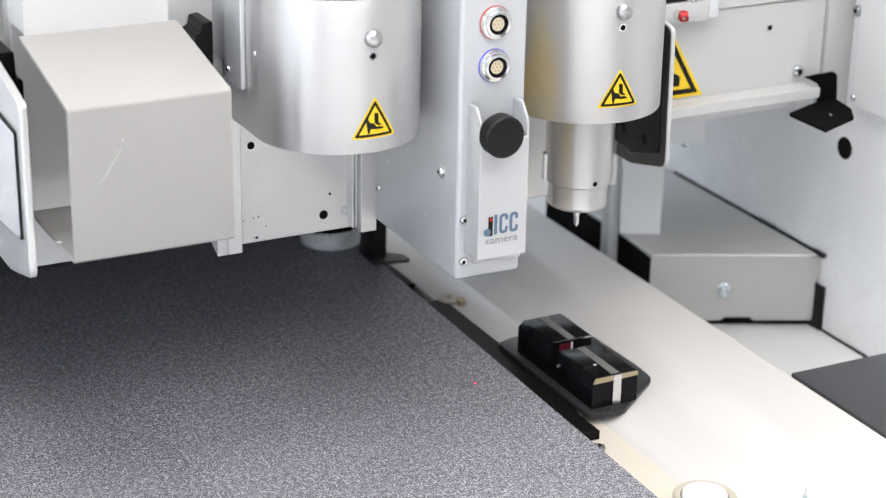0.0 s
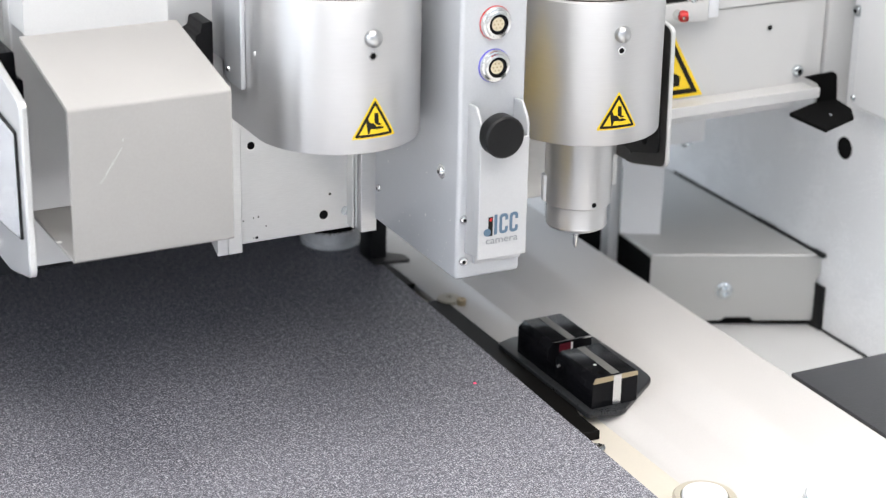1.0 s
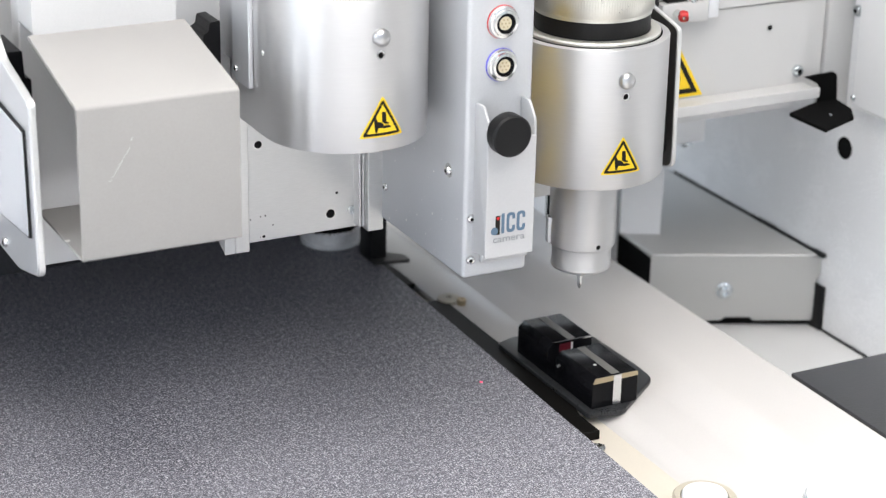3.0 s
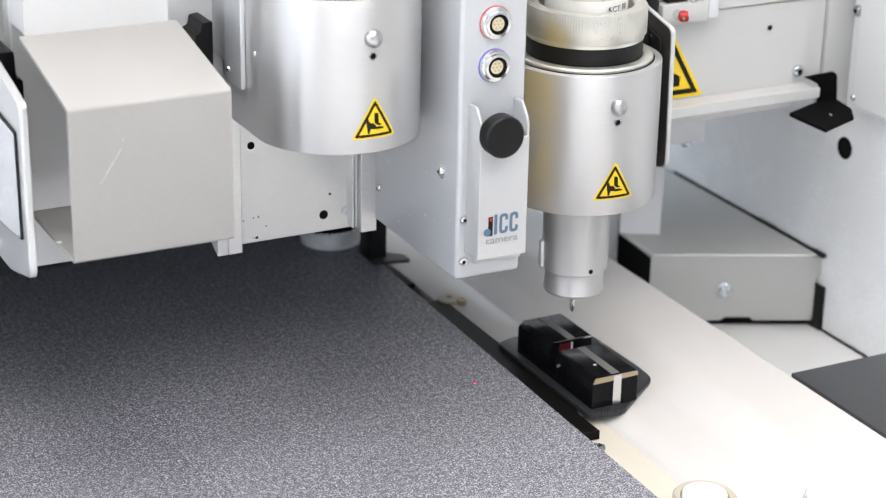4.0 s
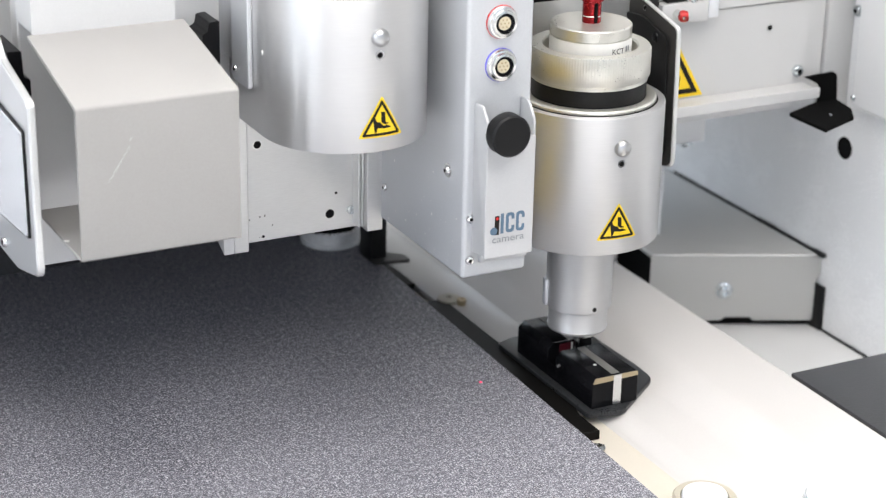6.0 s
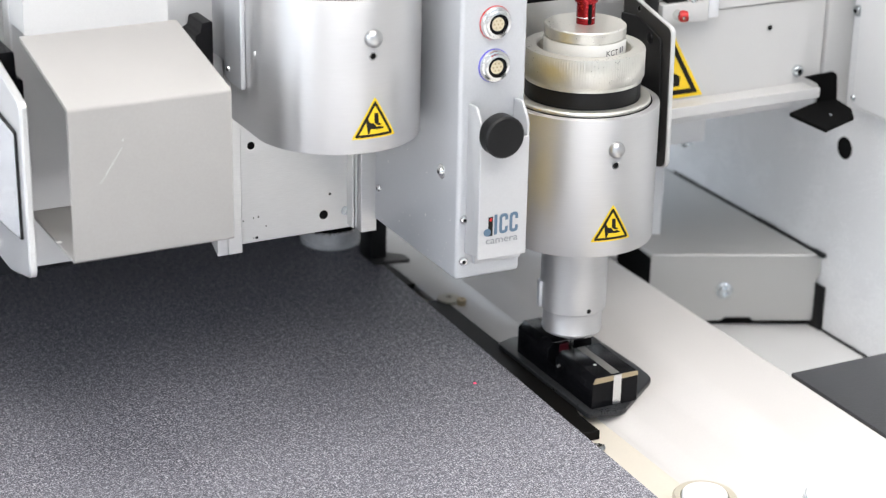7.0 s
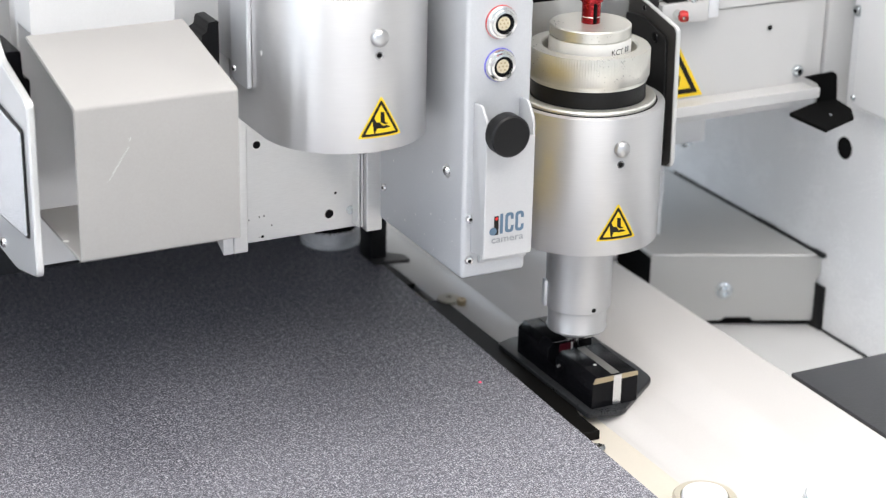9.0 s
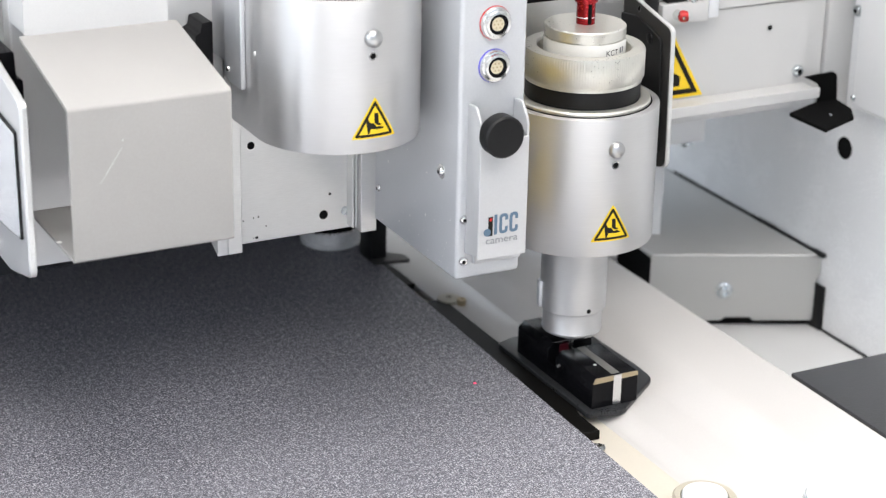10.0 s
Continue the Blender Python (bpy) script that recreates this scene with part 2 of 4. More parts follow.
def lathe(profile, center=(0, 0), n=64, bm=None, axis="Z", at=(0, 0, 0)):
    """A profile of (radius, height) turned about an upright axis, or about Y or X through at."""
    own = bmesh.new()
    rings = []
    for r, z in profile:
        if r <= 1e-6:
            rings.append([own.verts.new((0, 0, z))])
        else:
            rings.append([own.verts.new((r * math.cos(2 * math.pi * i / n), r * math.sin(2 * math.pi * i / n), z)) for i in range(n)])
    for a, b in zip(rings, rings[1:]):
        for i in range(n):
            j = (i + 1) % n
            if len(a) == 1 and len(b) > 1:
                own.faces.new((a[0], b[j], b[i]))
            elif len(b) == 1 and len(a) > 1:
                own.faces.new((a[i], a[j], b[0]))
            elif len(a) > 1:
                own.faces.new((a[i], a[j], b[j], b[i]))
    if axis == "Z":
        own.transform(Matrix.Translation((center[0], center[1], 0)))
    elif axis == "Y":
        own.transform(Matrix.Translation(at) @ Matrix.Rotation(radians(90), 4, "X"))
    else:
        own.transform(Matrix.Translation(at) @ Matrix.Rotation(radians(-90), 4, "Y"))
    return join(bm, own)


def around(profile, at, toward, n=20, bm=None):
    """A profile of (radius, height) turned about a line from at in a level or other direction."""
    own = lathe(profile, n=n)
    own.transform(Matrix.Translation(at) @ Vector(toward).to_track_quat("Z", "Y").to_matrix().to_4x4())
    return join(bm, own)


def wrapped(pts, axis_at, radius, angle, z, cuts=5):
    """A flat outline (u along the curve, v up) laid on an upright cylinder."""
    own = bmesh.new()
    f = own.faces.new([own.verts.new((p[0], 0, p[1])) for p in pts])
    bmesh.ops.triangulate(own, faces=[f])
    bmesh.ops.subdivide_edges(own, edges=own.edges[:], cuts=cuts, use_grid_fill=True)
    for v in own.verts:
        a = radians(angle) + v.co.x / radius
        v.co = Vector((axis_at[0] + radius * math.cos(a), axis_at[1] + radius * math.sin(a), z + v.co.z))
    return own


def screw(name, at, toward, r, parent, material=M_STEEL, socket=True):
    h = r * 0.75
    ob = part(name, around([(r * 1.0, 0), (r * 1.0, h * 0.4), (r * 0.8, h * 0.85), (r * 0.5, h), (0, h)], at, toward, 18), material, parent)
    if socket:
        tip = Vector(at) + Vector(toward).normalized() * (h + 0.00005)
        part("socket", around([(r * 0.42, 0), (0, 0)], tip, toward, 6), M_HOLESHADE, ob)
    return ob


def bore(at, toward, r, parent, depth=0.0002):
    at = Vector(at)
    ring = part("bore", around([(r, 0), (r, depth), (r * 0.9, depth), (r * 0.9, -0.0001)], at, toward, 24), M_STEEL, parent)
    part("bore_bottom", around([(r * 0.9, depth * 0.3), (0, depth * 0.3)], at, toward, 24), M_HOLESHADE, ring)


# ---- room ----
solo("floor", box(-2.6, 2.6, -2.6, 2.6, -1.0, -0.9), M_FLOORP, "grey painted workshop floor", "floor", "structure")
solo("ceiling", box(-2.6, 2.6, -2.6, 2.6, 1.9, 2.0), M_WALLP, "white painted ceiling", "ceiling", "structure")
wall = bmesh.new()
for x0, x1, z0, z1 in ((-2.6, -2.00, -0.9, 1.9), (0.50, 2.6, -0.9, 1.9), (-2.00, 0.50, -0.9, 0.0), (-2.00, 0.50, 1.85, 1.9)):
    box(x0, x1, 2.5, 2.6, z0, z1, bm=wall)
solo("wall_north", wall, M_WALLP, "white workshop wall with a wide window opening", "wall", "structure")
wall = bmesh.new()
for x0, x1, z0, z1 in ((-2.6, -2.05, -0.9, 1.9), (1.45, 2.6, -0.9, 1.9), (-2.05, 1.45, -0.9, 0.35), (-2.05, 1.45, 1.85, 1.9)):
    box(x0, x1, -2.6, -2.5, z0, z1, bm=wall)
solo("wall_south", wall, M_WALLP, "white workshop wall with a wide window opening", "wall", "structure")
solo("wall_east", box(2.5, 2.6, -2.5, 2.5, -0.9, 1.9), M_WALLP, "plain white workshop wall", "wall", "structure")
wall = bmesh.new()
for y0, y1, z0, z1 in ((-2.5, -1.85, -0.9, 1.9), (1.55, 2.5, -0.9, 1.9), (-1.85, 1.55, -0.9, 0.35), (-1.85, 1.55, 1.85, 1.9)):
    box(-2.6, -2.5, y0, y1, z0, z1, bm=wall)
solo("wall_west", wall, M_WALLP, "white workshop wall with a wide window opening", "wall", "structure")
# Added ceiling panels, out of view; their diffusers glow as well.
for y in (-1.70, -0.55, 0.6):
    fix = thing("added_ceiling_light", (-0.3, y, 1.9), "unseen flat white ceiling light panel, added for light", "ceiling light", "ceiling lights")
    part("frame", box(-1.22, 0.62, y - 0.47, y + 0.47, 1.885, 1.9), M_WHITE, fix)
    part("diffuser", box(-1.2, 0.6, y - 0.45, y + 0.45, 1.882, 1.8845), M_DIFFUSER, fix)

# ---- machine bed ----
bed = bmesh.new()
box(-1.3, 0.0866, -1.0, 1.6, -0.60, -0.03, bm=bed)
box(0.0866, 0.60, -1.0, 1.6, -0.60, -0.0601, bm=bed)
solo("machine_bed", bed, M_WHITE, "white enclosed cutting machine bed", "machine", "structure")
EDGE = [(-0.0308, 0.1274), (-0.0364, -0.1378)]
sl = (EDGE[0][0] - EDGE[1][0]) / (EDGE[0][1] - EDGE[1][1])
edge_x = lambda y: EDGE[0][0] + (y - EDGE[0][1]) * sl
solo("cutting_mat", prism([(-0.42, -0.22), (edge_x(-0.22), -0.22), (edge_x(1.0), 1.0), (-0.42, 1.0)], "Z", -0.0042, 0.0, 0.0004, 1), M_FELT,
     "dark grey flecked felt cutting mat on the bed", "cutting mat")
solo("mat_support", box(-1.2, -0.045, -0.95, 1.3, -0.03, -0.0044), M_WHITE, "pale bed surface under the mat", "machine bed", "structure")


def beam_profile():
    """Section of the side beam in x and z: a soft left edge, a low flat, a soft rise and a flat top."""
    pts = [(-0.0105, -0.03), (-0.0105, -0.0108)]
    for i in range(9):
        t = i / 8
        pts.append((-0.0100 + 0.0140 * t, -0.0105 + 0.0040 * (3 * t * t - 2 * t ** 3)))
    for i in range(1, 15):
        t = i / 14
        pts.append((0.022 + 0.026 * t, -0.0065 + 0.0065 * (3 * t * t - 2 * t ** 3)))
    pts += rounded([(0.075, 0.0), (0.0865, 0.0), (0.0865, -0.012)], [0, 0.0035, 0], 6)[1:]
    pts += [(0.0865, -0.03)]
    return pts


solo("side_beam", prism(beam_profile(), "Y", -0.9, 0.27), M_BEAM, "white gloss painted side beam along the bed", "machine beam", "structure")
solo("bed_ledge", box(-0.046, -0.0106, -0.9, 0.27, -0.03, -0.0104), M_LEDGE, "cream painted ledge between mat and beam", "ledge", "structure")
solo("beam_deck", prism([(-0.0203, -0.0390), (0.0, -0.0395), (0.0060, -0.0330), (0.0060, 0.2700), (-0.0203, 0.2700)], "Z", -0.0103, -0.00645, 0.0012, 2), M_BEAM, "white gloss deck of the side beam", "machine beam", "structure")
for y0, y1, x1 in ((-0.0635, 0.1010, -0.0160), (0.1250, 0.3000, -0.0215)):
    near = [(-0.047, y0 + 0.001), (-0.0205, y0), (-0.0205, y0 + 0.018), (x1, y0 + 0.034), (x1, y1), (-0.047, y1)]
    solo("bed_strip", prism(near, "Z", -0.0102, -0.0058, 0.0003, 1), M_STRIP, "satin black strip beside the mat edge", "trim", "structure")
solo("side_floor", box(0.0867, 0.195, -0.9, 0.32, -0.0600, -0.0400), M_GREY, "light grey recessed machine floor", "machine floor", "structure")
solo("dark_panel", box(0.0870, 0.1880, -0.9, -0.0590, -0.0045, 0.0, 0.0006), M_DARKPL, "dark grey scuffed cover panel flush with the beam", "panel", "structure")
solo("wall_side", box(0.189, 0.205, -0.062, 0.45, -0.06, 0.55), M_WALLM, "white painted machine side wall", "machine wall", "structure")
solo("wall_rear", box(-1.3, 0.189, 0.60, 0.62, -0.06, 0.0), M_WHITE, "low white machine rear wall", "machine wall", "structure")
solo("floor_seam", box(0.1879, 0.1889, -0.0588, 0.0530, -0.0399, -0.0388), M_RUBBER, "thin dark seam between machine floor and side wall", "seam", "structure")
hole = thing("wall_hole", (0.1888, 0.0437, 0.0662), "dark round cable hole in the white side wall", "hole", "", "structure")
part("bore", around([(0.0060, 0), (0.0060, 0.0003), (0.0, 0.0003)], (0.1890, 0.0437, 0.0662), (-1, 0, 0), 28), M_HOLESHADE, hole)

# ---- tool head: carriage, camera unit, two tool modules ----
AX_R, AX_L = (-0.0050, -0.0090), (-0.1340, -0.0260)


def build_carriage():
    car = thing("tool_carriage", (-0.13, 0.035, 0.0727), "milled aluminium tool carriage with grey sheet cover on the gantry", "machine carriage")
    part("back_plate", box(-0.1585, -0.0935, 0.0285, 0.0299, 0.0727, 0.30, 0.0004, 1), M_PLATE, car)
    part("back_plate", box(-0.0600, 0.0395, 0.0285, 0.0299, 0.0727, 0.30, 0.0004, 1), M_PLATE, car)
    part("flange", box(-0.1652, -0.1585, 0.019, 0.0299, 0.0727, 0.30, 0.0004, 1), M_PLATE, car)
    rail = part("guide_rail", box(-0.1012, -0.0935, 0.019, 0.0300, 0.0731, 0.30, 0.0003, 1), M_PLATE, car)
    for x in (-0.1040, -0.1024):
        part("groove", box(x, x + 0.0011, 0.0225, 0.030, 0.0745, 0.30, 0.0003, 1), M_PLATE, rail)
    part("backing_plate", box(-0.2562, -0.1652, 0.020, 0.0299, 0.0810, 0.30, 0.0006, 1), M_GREY, car)
    part("hook", prism(rounded([(0.0195, 0.0727), (0.0195, 0.090), (0.034, 0.090), (0.034, 0.0800)], [0, 0, 0, 0.003]), "X", -0.1700, -0.1654), M_GREY, car)
    for p, r in (((-0.1503, 0.0284, 0.1185), 0.0019), ((-0.1156, 0.0284, 0.0809), 0.0023), ((-0.1125, 0.0284, 0.0905), 0.0007), ((-0.1480, 0.0284, 0.0750), 0.0007)):
        bore(p, (0, -1, 0), r, car)
    pits = bmesh.new()
    rng = random.Random(3)
    for i in range(9):
        x, z, s = -0.1575 + 0.020 * rng.random() ** 2, 0.074 + 0.012 * rng.random(), 0.00015 + 0.0002 * rng.random()
        box(x - s, x + s, 0.02845, 0.0285, z - s, z + s * (1 + rng.random()), bm=pits)
    part("pits", pits, M_HOLESHADE, car, "small dark pits in the milled plate")
    part("plug", around([(0.0021, 0), (0.0021, 0.0004), (0, 0.0004)], (-0.1050, 0.0284, 0.0812), (0, -1, 0)), M_ZINC, car)
    # bent sheet cover: slanted top, front, floor lip, open to the side
    t = 0.0012
    cover_pts = [(0.0000, 0.1870), (-0.0600, 0.1745), (-0.0600, 0.1130), (-0.0010, 0.1130), (-0.0010, 0.1130 + t), (-0.0600 + t, 0.1130 + t), (-0.0600 + t, 0.1735), (0.0000, 0.1857)]
    cover = part("cover", prism(rounded(cover_pts, [0, 0.0014, 0.0010, 0, 0, 0.0006, 0.0006, 0], 3), "X", -0.2580, -0.1930), M_COVER, car, "bent light grey sheet cover")
    part("upright_sheet", prism(rounded([(-0.2560, 0.1865), (-0.1965, 0.1865), (-0.1965, 0.30), (-0.2560, 0.30)], [0.002, 0.002, 0, 0]), "Y", -0.0002, 0.0200), M_GREY, cover)
    part("sheet_hole", around([(0.0012, 0), (0, 0)], (-0.2575, -0.0389, 0.1144), (0, 0, 1), 12), M_LABEL, cover)
    scratch = bmesh.new()
    for x, z, w, h, a in ((-0.2452, 0.1455, 0.00004, 0.004, 40), (-0.2424, 0.1497, 0.00009, 0.006, 34), (-0.2392, 0.1545, 0.00006, 0.006, 34), (-0.2369, 0.1600, 0.00012, 0.0012, 24)):
        own = box(-w, w, -0.00006, 0.0, -h / 2, h / 2)
        own.transform(Matrix.Translation((x, -0.0600, z)) @ Matrix.Rotation(radians(a), 4, "Y"))
        join(scratch, own)
    part("scratch", scratch, M_GREY, cover, "pale scratch in the paint")
    # black clamps beside the cover
    part("clamp", prism(rounded([(-0.1835, 0.150), (-0.1760, 0.150), (-0.1760, 0.1835), (-0.1805, 0.1830), (-0.1812, 0.1790), (-0.1835, 0.1780)], 0.0008, 3), "Y", 0.004, 0.0198), M_BLACK, car)
    part("clamp", prism(rounded([(-0.2655, 0.148), (-0.2564, 0.148), (-0.2564, 0.1680), (-0.2590, 0.1690), (-0.2595, 0.1800), (-0.2655, 0.1800)], 0.0008, 3), "Y", 0.004, 0.0298), M_BLACK, car)
    part("clamp", box(-0.034, -0.006, 0.012, 0.0298, 0.1730, 0.1850, 0.001), M_BLACK, car)
    part("slide", box(-0.1700, -0.1020, 0.0030, 0.0298, 0.1650, 0.30, 0.0006), M_ALU_V, car)
    part("slide", prism(rounded([(-0.0148, 0.30), (-0.0148, 0.1585), (0.0032, 0.1585), (0.0032, 0.30)], [0, 0.001, 0.005, 0], 6), "X", -0.1712, -0.1691, 0.0003, 1), M_ALU_V, car)
    screw("screw", (-0.1712, -0.0012, 0.1640), (-1, 0, 0), 0.0014, car)
    part("slide", around([(0.0045, 0), (0.0045, 0.13)], (0.026, 0.022, 0.168), (0, 0, 1), 32), M_ALU, car)
    return car


def guard(x0, x1, front, rear, corner, low, label, window, face):
    """A side plate of the head with an inset panel; given in y and z."""
    g = thing("guard_plate", (x0, 0.03, low), label, "guard plate", "side plates of the tool head")
    y0, y1 = front, rear
    outline = rounded([(y1, low - 0.0005), (y0 + 0.029, low - 0.0008), (y0, low + 0.0062), (y0 + 0.0015, corner), (y0 + 0.038, corner + 0.0080), (y1, corner + 0.030)], [0, 0.002, 0.004, 0.003, 0.003, 0], 4)
    part("plate", prism(outline, "X", x0 + 0.0004, x1, 0.0003, 1), M_PLATE, g)
    mid = Vector((y1, (low + corner) / 2))
    part("face", prism([tuple(mid + (Vector(p) - mid) * 0.985) for p in outline], "X", x0, x0 + 0.0006), face, g)
    inset = rounded([(y1 - 0.0005, low + 0.0080), (y0 + 0.026, low + 0.0060), (y0 + 0.0050, low + 0.0120), (y0 + 0.0080, corner - 0.020 if window else corner - 0.006), (y0 + 0.030, corner - 0.009 if window else corner - 0.0005), (y1 - 0.0005, corner - 0.004)], [0, 0.002, 0.003, 0.003, 0.003, 0], 4)
    if window:
        inset = rounded([(y1 - 0.0005, 0.1085), (0.0, 0.1112), (-0.0302, 0.1140), (-0.0290, 0.1580), (-0.0100, 0.1590), (y1 - 0.0005, 0.1610)], [0, 0, 0.0008, 0.0008, 0, 0], 3)
    gasket = part("gasket", prism(inset, "X", x0 - 0.0012, x0 + 0.0002, 0.0003, 1), M_RUBBER, g, "black rubber panel")
    if window:
        mid = Vector((sum(p[0] for p in inset) / len(inset), sum(p[1] for p in inset) / len(inset)))
        small = [tuple(mid + (Vector(p) - mid) * 0.955) for p in inset]
        part("reflector", prism(small, "X", x0 - 0.0016, x0 - 0.0008), M_REFLECTOR, gasket, "bright ribbed reflector")
    if window:
        screw("screw", (x0, 0.0094, 0.0985), (-1, 0, 0), 0.0022, g)
    else:
        bore((x0, 0.0150, 0.0938), (-1, 0, 0), 0.0014, g)
        for yy, zz in ((0.0030, 0.1530), (0.0030, 0.1040), (0.0220, 0.1040)):
            part("boss", around([(0.0026, 0), (0.0024, 0.0005), (0.0014, 0.0008), (0, 0.0008)], (x0 - 0.0012, yy, zz), (-1, 0, 0), 20), M_BLACK, gasket)
        bore((x0, 0.0150, 0.1640), (-1, 0, 0), 0.0014, g)
    return g


def build_camera_unit():
    cu = thing("camera_unit", (-0.079, -0.02, 0.079), "light grey upright camera housing with two round sockets", "machine camera")
    part("housing", box(-0.0942, -0.0634, -0.0602, 0.0284, 0.0782, 0.30, 0.0020, 4), M_HOUSE, cu)
    # front channel with two side cheeks
    ch = part("channel", box(-0.0905, -0.0678, -0.0726, -0.0712, 0.0912, 0.1430, 0.0003, 1), M_CHANNEL, cu)
    cheek = rounded([(-0.0601, 0.0900), (-0.0723, 0.0925), (-0.0723, 0.1500), (-0.0690, 0.1535), (-0.0670, 0.1565), (-0.0601, 0.1560)], [0, 0.001, 0.003, 0.0015, 0.002, 0.001], 4)
    for x in (-0.0902, -0.0690):
        part("cheek", prism(cheek, "X", x, x + 0.0013, 0.0005, 2), M_CHANNEL, ch)
    part("sill", box(-0.0866, -0.0642, -0.0622, -0.0601, 0.0852, 0.0898, 0.0003, 1), M_CHANNEL, cu)
    screw("screw", (-0.0630, -0.0570, 0.0880), (1, -1, 0), 0.0010, cu)
    for z in (0.1054, 0.0868):
        screw("screw", (-0.0908, -0.0602, z), (-0.2, -1, 0), 0.0020, cu)
    knob = part("knob", around([(0.0020, 0), (0.0020, 0.004), (0.0080, 0.004), (0.0088, 0.0048), (0.0088, 0.0103), (0.0081, 0.0111), (0, 0.0114)], (-0.0848, -0.0720, 0.1474), (0, -1, 0), 48), M_RUBBER, cu, "black knurled plastic knob")
    part("ring", around([(0.0060, 0.0), (0.0060, 0.0040), (0.0, 0.0040)], (-0.0848, -0.0722, 0.1474), (0, -1, 0), 32), M_BLACK, knob)
    for z, color, word in ((0.1888, M_REDPL, "socket with a red ring"), (0.1708, M_BLUEPL, "socket with a blue ring")):
        at = Vector((-0.0788, -0.0602, z))
        s = part("socket", around([(0.0069, 0), (0.0069, 0.0012), (0.0063, 0.0022), (0.0056, 0.0024), (0.0052, 0.0034), (0.0043, 0.0036), (0.0041, 0.0020), (0, 0.0020)], at, (0, -1, 0), 40), M_STEEL, cu, "chrome " + word)
        part("colour_ring", around([(0.0071, 0.0), (0.0071, 0.0005), (0.0068, 0.0006)], at, (0, -1, 0), 40), color, s)
        part("insert", around([(0.0041, 0.0030), (0.0030, 0.0031), (0.0029, 0.0022)], at, (0, -1, 0), 32), M_BLACK, s)
        part("insulator", around([(0.0029, 0.0022), (0.0028, 0.0029), (0, 0.0029)], at, (0, -1, 0), 28), M_IVORY, s)
        pins = bmesh.new()
        for i in range(7):
            a, rr = 2 * math.pi * i / 6, 0.0017 if i < 6 else 0.0
            around([(0.00042, 0), (0.00042, 0.0001), (0, 0.0001)], at + Vector((rr * math.cos(a), -0.0029, rr * math.sin(a))), (0, -1, 0), 8, pins)
        part("pins", pins, M_BRASS, s)
    part("washer", around([(0.0031, 0), (0.0031, 0.0003), (0.0022, 0.0004)], (-0.0942, -0.0458, 0.1226), (-1, 0, 0), 28), M_STEEL, cu)
    screw("screw", (-0.0944, -0.0458, 0.1226), (-1, 0, 0), 0.0021, cu)
    screw("screw", (-0.0942, 0.0150, 0.0950), (-1, 0, 0), 0.0017, cu)
    part("side_sign", prism([(-0.054, 0.126), (0.010, 0.126), (-0.022, 0.182)], "X", -0.0634, -0.0631), M_YELLOW, cu, "large yellow warning triangle")
    part("side_sign", prism([(-0.054, 0.084), (-0.006, 0.084), (-0.030, 0.120)], "X", -0.0634, -0.0631), M_YELLOW, cu, "yellow warning triangle")
    chips = bmesh.new()
    rng = random.Random(7)
    for i in range(34):
        yy, zz, s = -0.057 + 0.07 * rng.random(), 0.081 + 0.045 * rng.random() ** 1.7, 0.00012 + 0.0003 * rng.random() ** 3
        box(-0.09425, -0.0942, yy - s, yy + s, zz - s * (0.6 + rng.random()), zz + s, bm=chips)
    part("paint_chips", chips, M_LABEL, cu, "tiny pale chips in the paint")
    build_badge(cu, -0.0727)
    return cu


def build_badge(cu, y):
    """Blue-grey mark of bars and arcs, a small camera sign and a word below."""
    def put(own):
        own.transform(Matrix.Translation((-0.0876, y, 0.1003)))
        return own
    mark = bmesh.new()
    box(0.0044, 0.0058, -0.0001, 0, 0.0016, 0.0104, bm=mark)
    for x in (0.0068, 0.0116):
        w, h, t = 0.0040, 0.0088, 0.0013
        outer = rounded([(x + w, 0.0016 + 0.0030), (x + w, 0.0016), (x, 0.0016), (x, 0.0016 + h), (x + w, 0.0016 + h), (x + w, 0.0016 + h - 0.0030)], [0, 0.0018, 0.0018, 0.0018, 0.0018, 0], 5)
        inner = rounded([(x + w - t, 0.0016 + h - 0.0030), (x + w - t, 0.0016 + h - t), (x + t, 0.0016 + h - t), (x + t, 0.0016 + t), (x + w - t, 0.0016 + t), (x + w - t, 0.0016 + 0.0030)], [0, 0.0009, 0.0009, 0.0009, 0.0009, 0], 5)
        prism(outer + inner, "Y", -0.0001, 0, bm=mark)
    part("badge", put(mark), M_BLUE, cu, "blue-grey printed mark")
    part("badge_icon", put(box(0.0016, 0.0037, -0.0001, 0, 0.0012, 0.0096, 0.00002, 1)), M_INK, cu)
    part("badge_dot", put(around([(0.0017, 0), (0.0017, 0.00012), (0.0012, 0.00012), (0, 0.00012)], (0.0012, 0, 0.0030), (0, -1, 0), 24)), M_BLUE, cu)
    part("badge_dot", put(around([(0.0007, 0), (0.0007, 0.0002), (0, 0.0002)], (0.0027, 0, 0.0085), (0, -1, 0), 16)), M_REDPL, cu)
    word = bpy.data.curves.new("word", "FONT")
    word.body, word.size, word.align_x, word.extrude = "camera", 0.0044, "LEFT", 0.00004
    tmp = bpy.data.objects.new("tmp", word)
    me = bpy.data.meshes.new_from_object(tmp)
    own = bmesh.new()
    own.from_mesh(me)
    bpy.data.objects.remove(tmp)
    xs = [v.co.x for v in own.verts]
    k = 0.0150 / (max(xs) - min(xs))
    own.transform(Matrix.Translation((0.0004, -0.00006, -0.0022)) @ Matrix.Rotation(radians(90), 4, "X") @ Matrix.Diagonal((k, 1.0, 1, 1)))
    part("badge_word", put(own), M_LETTER, cu)


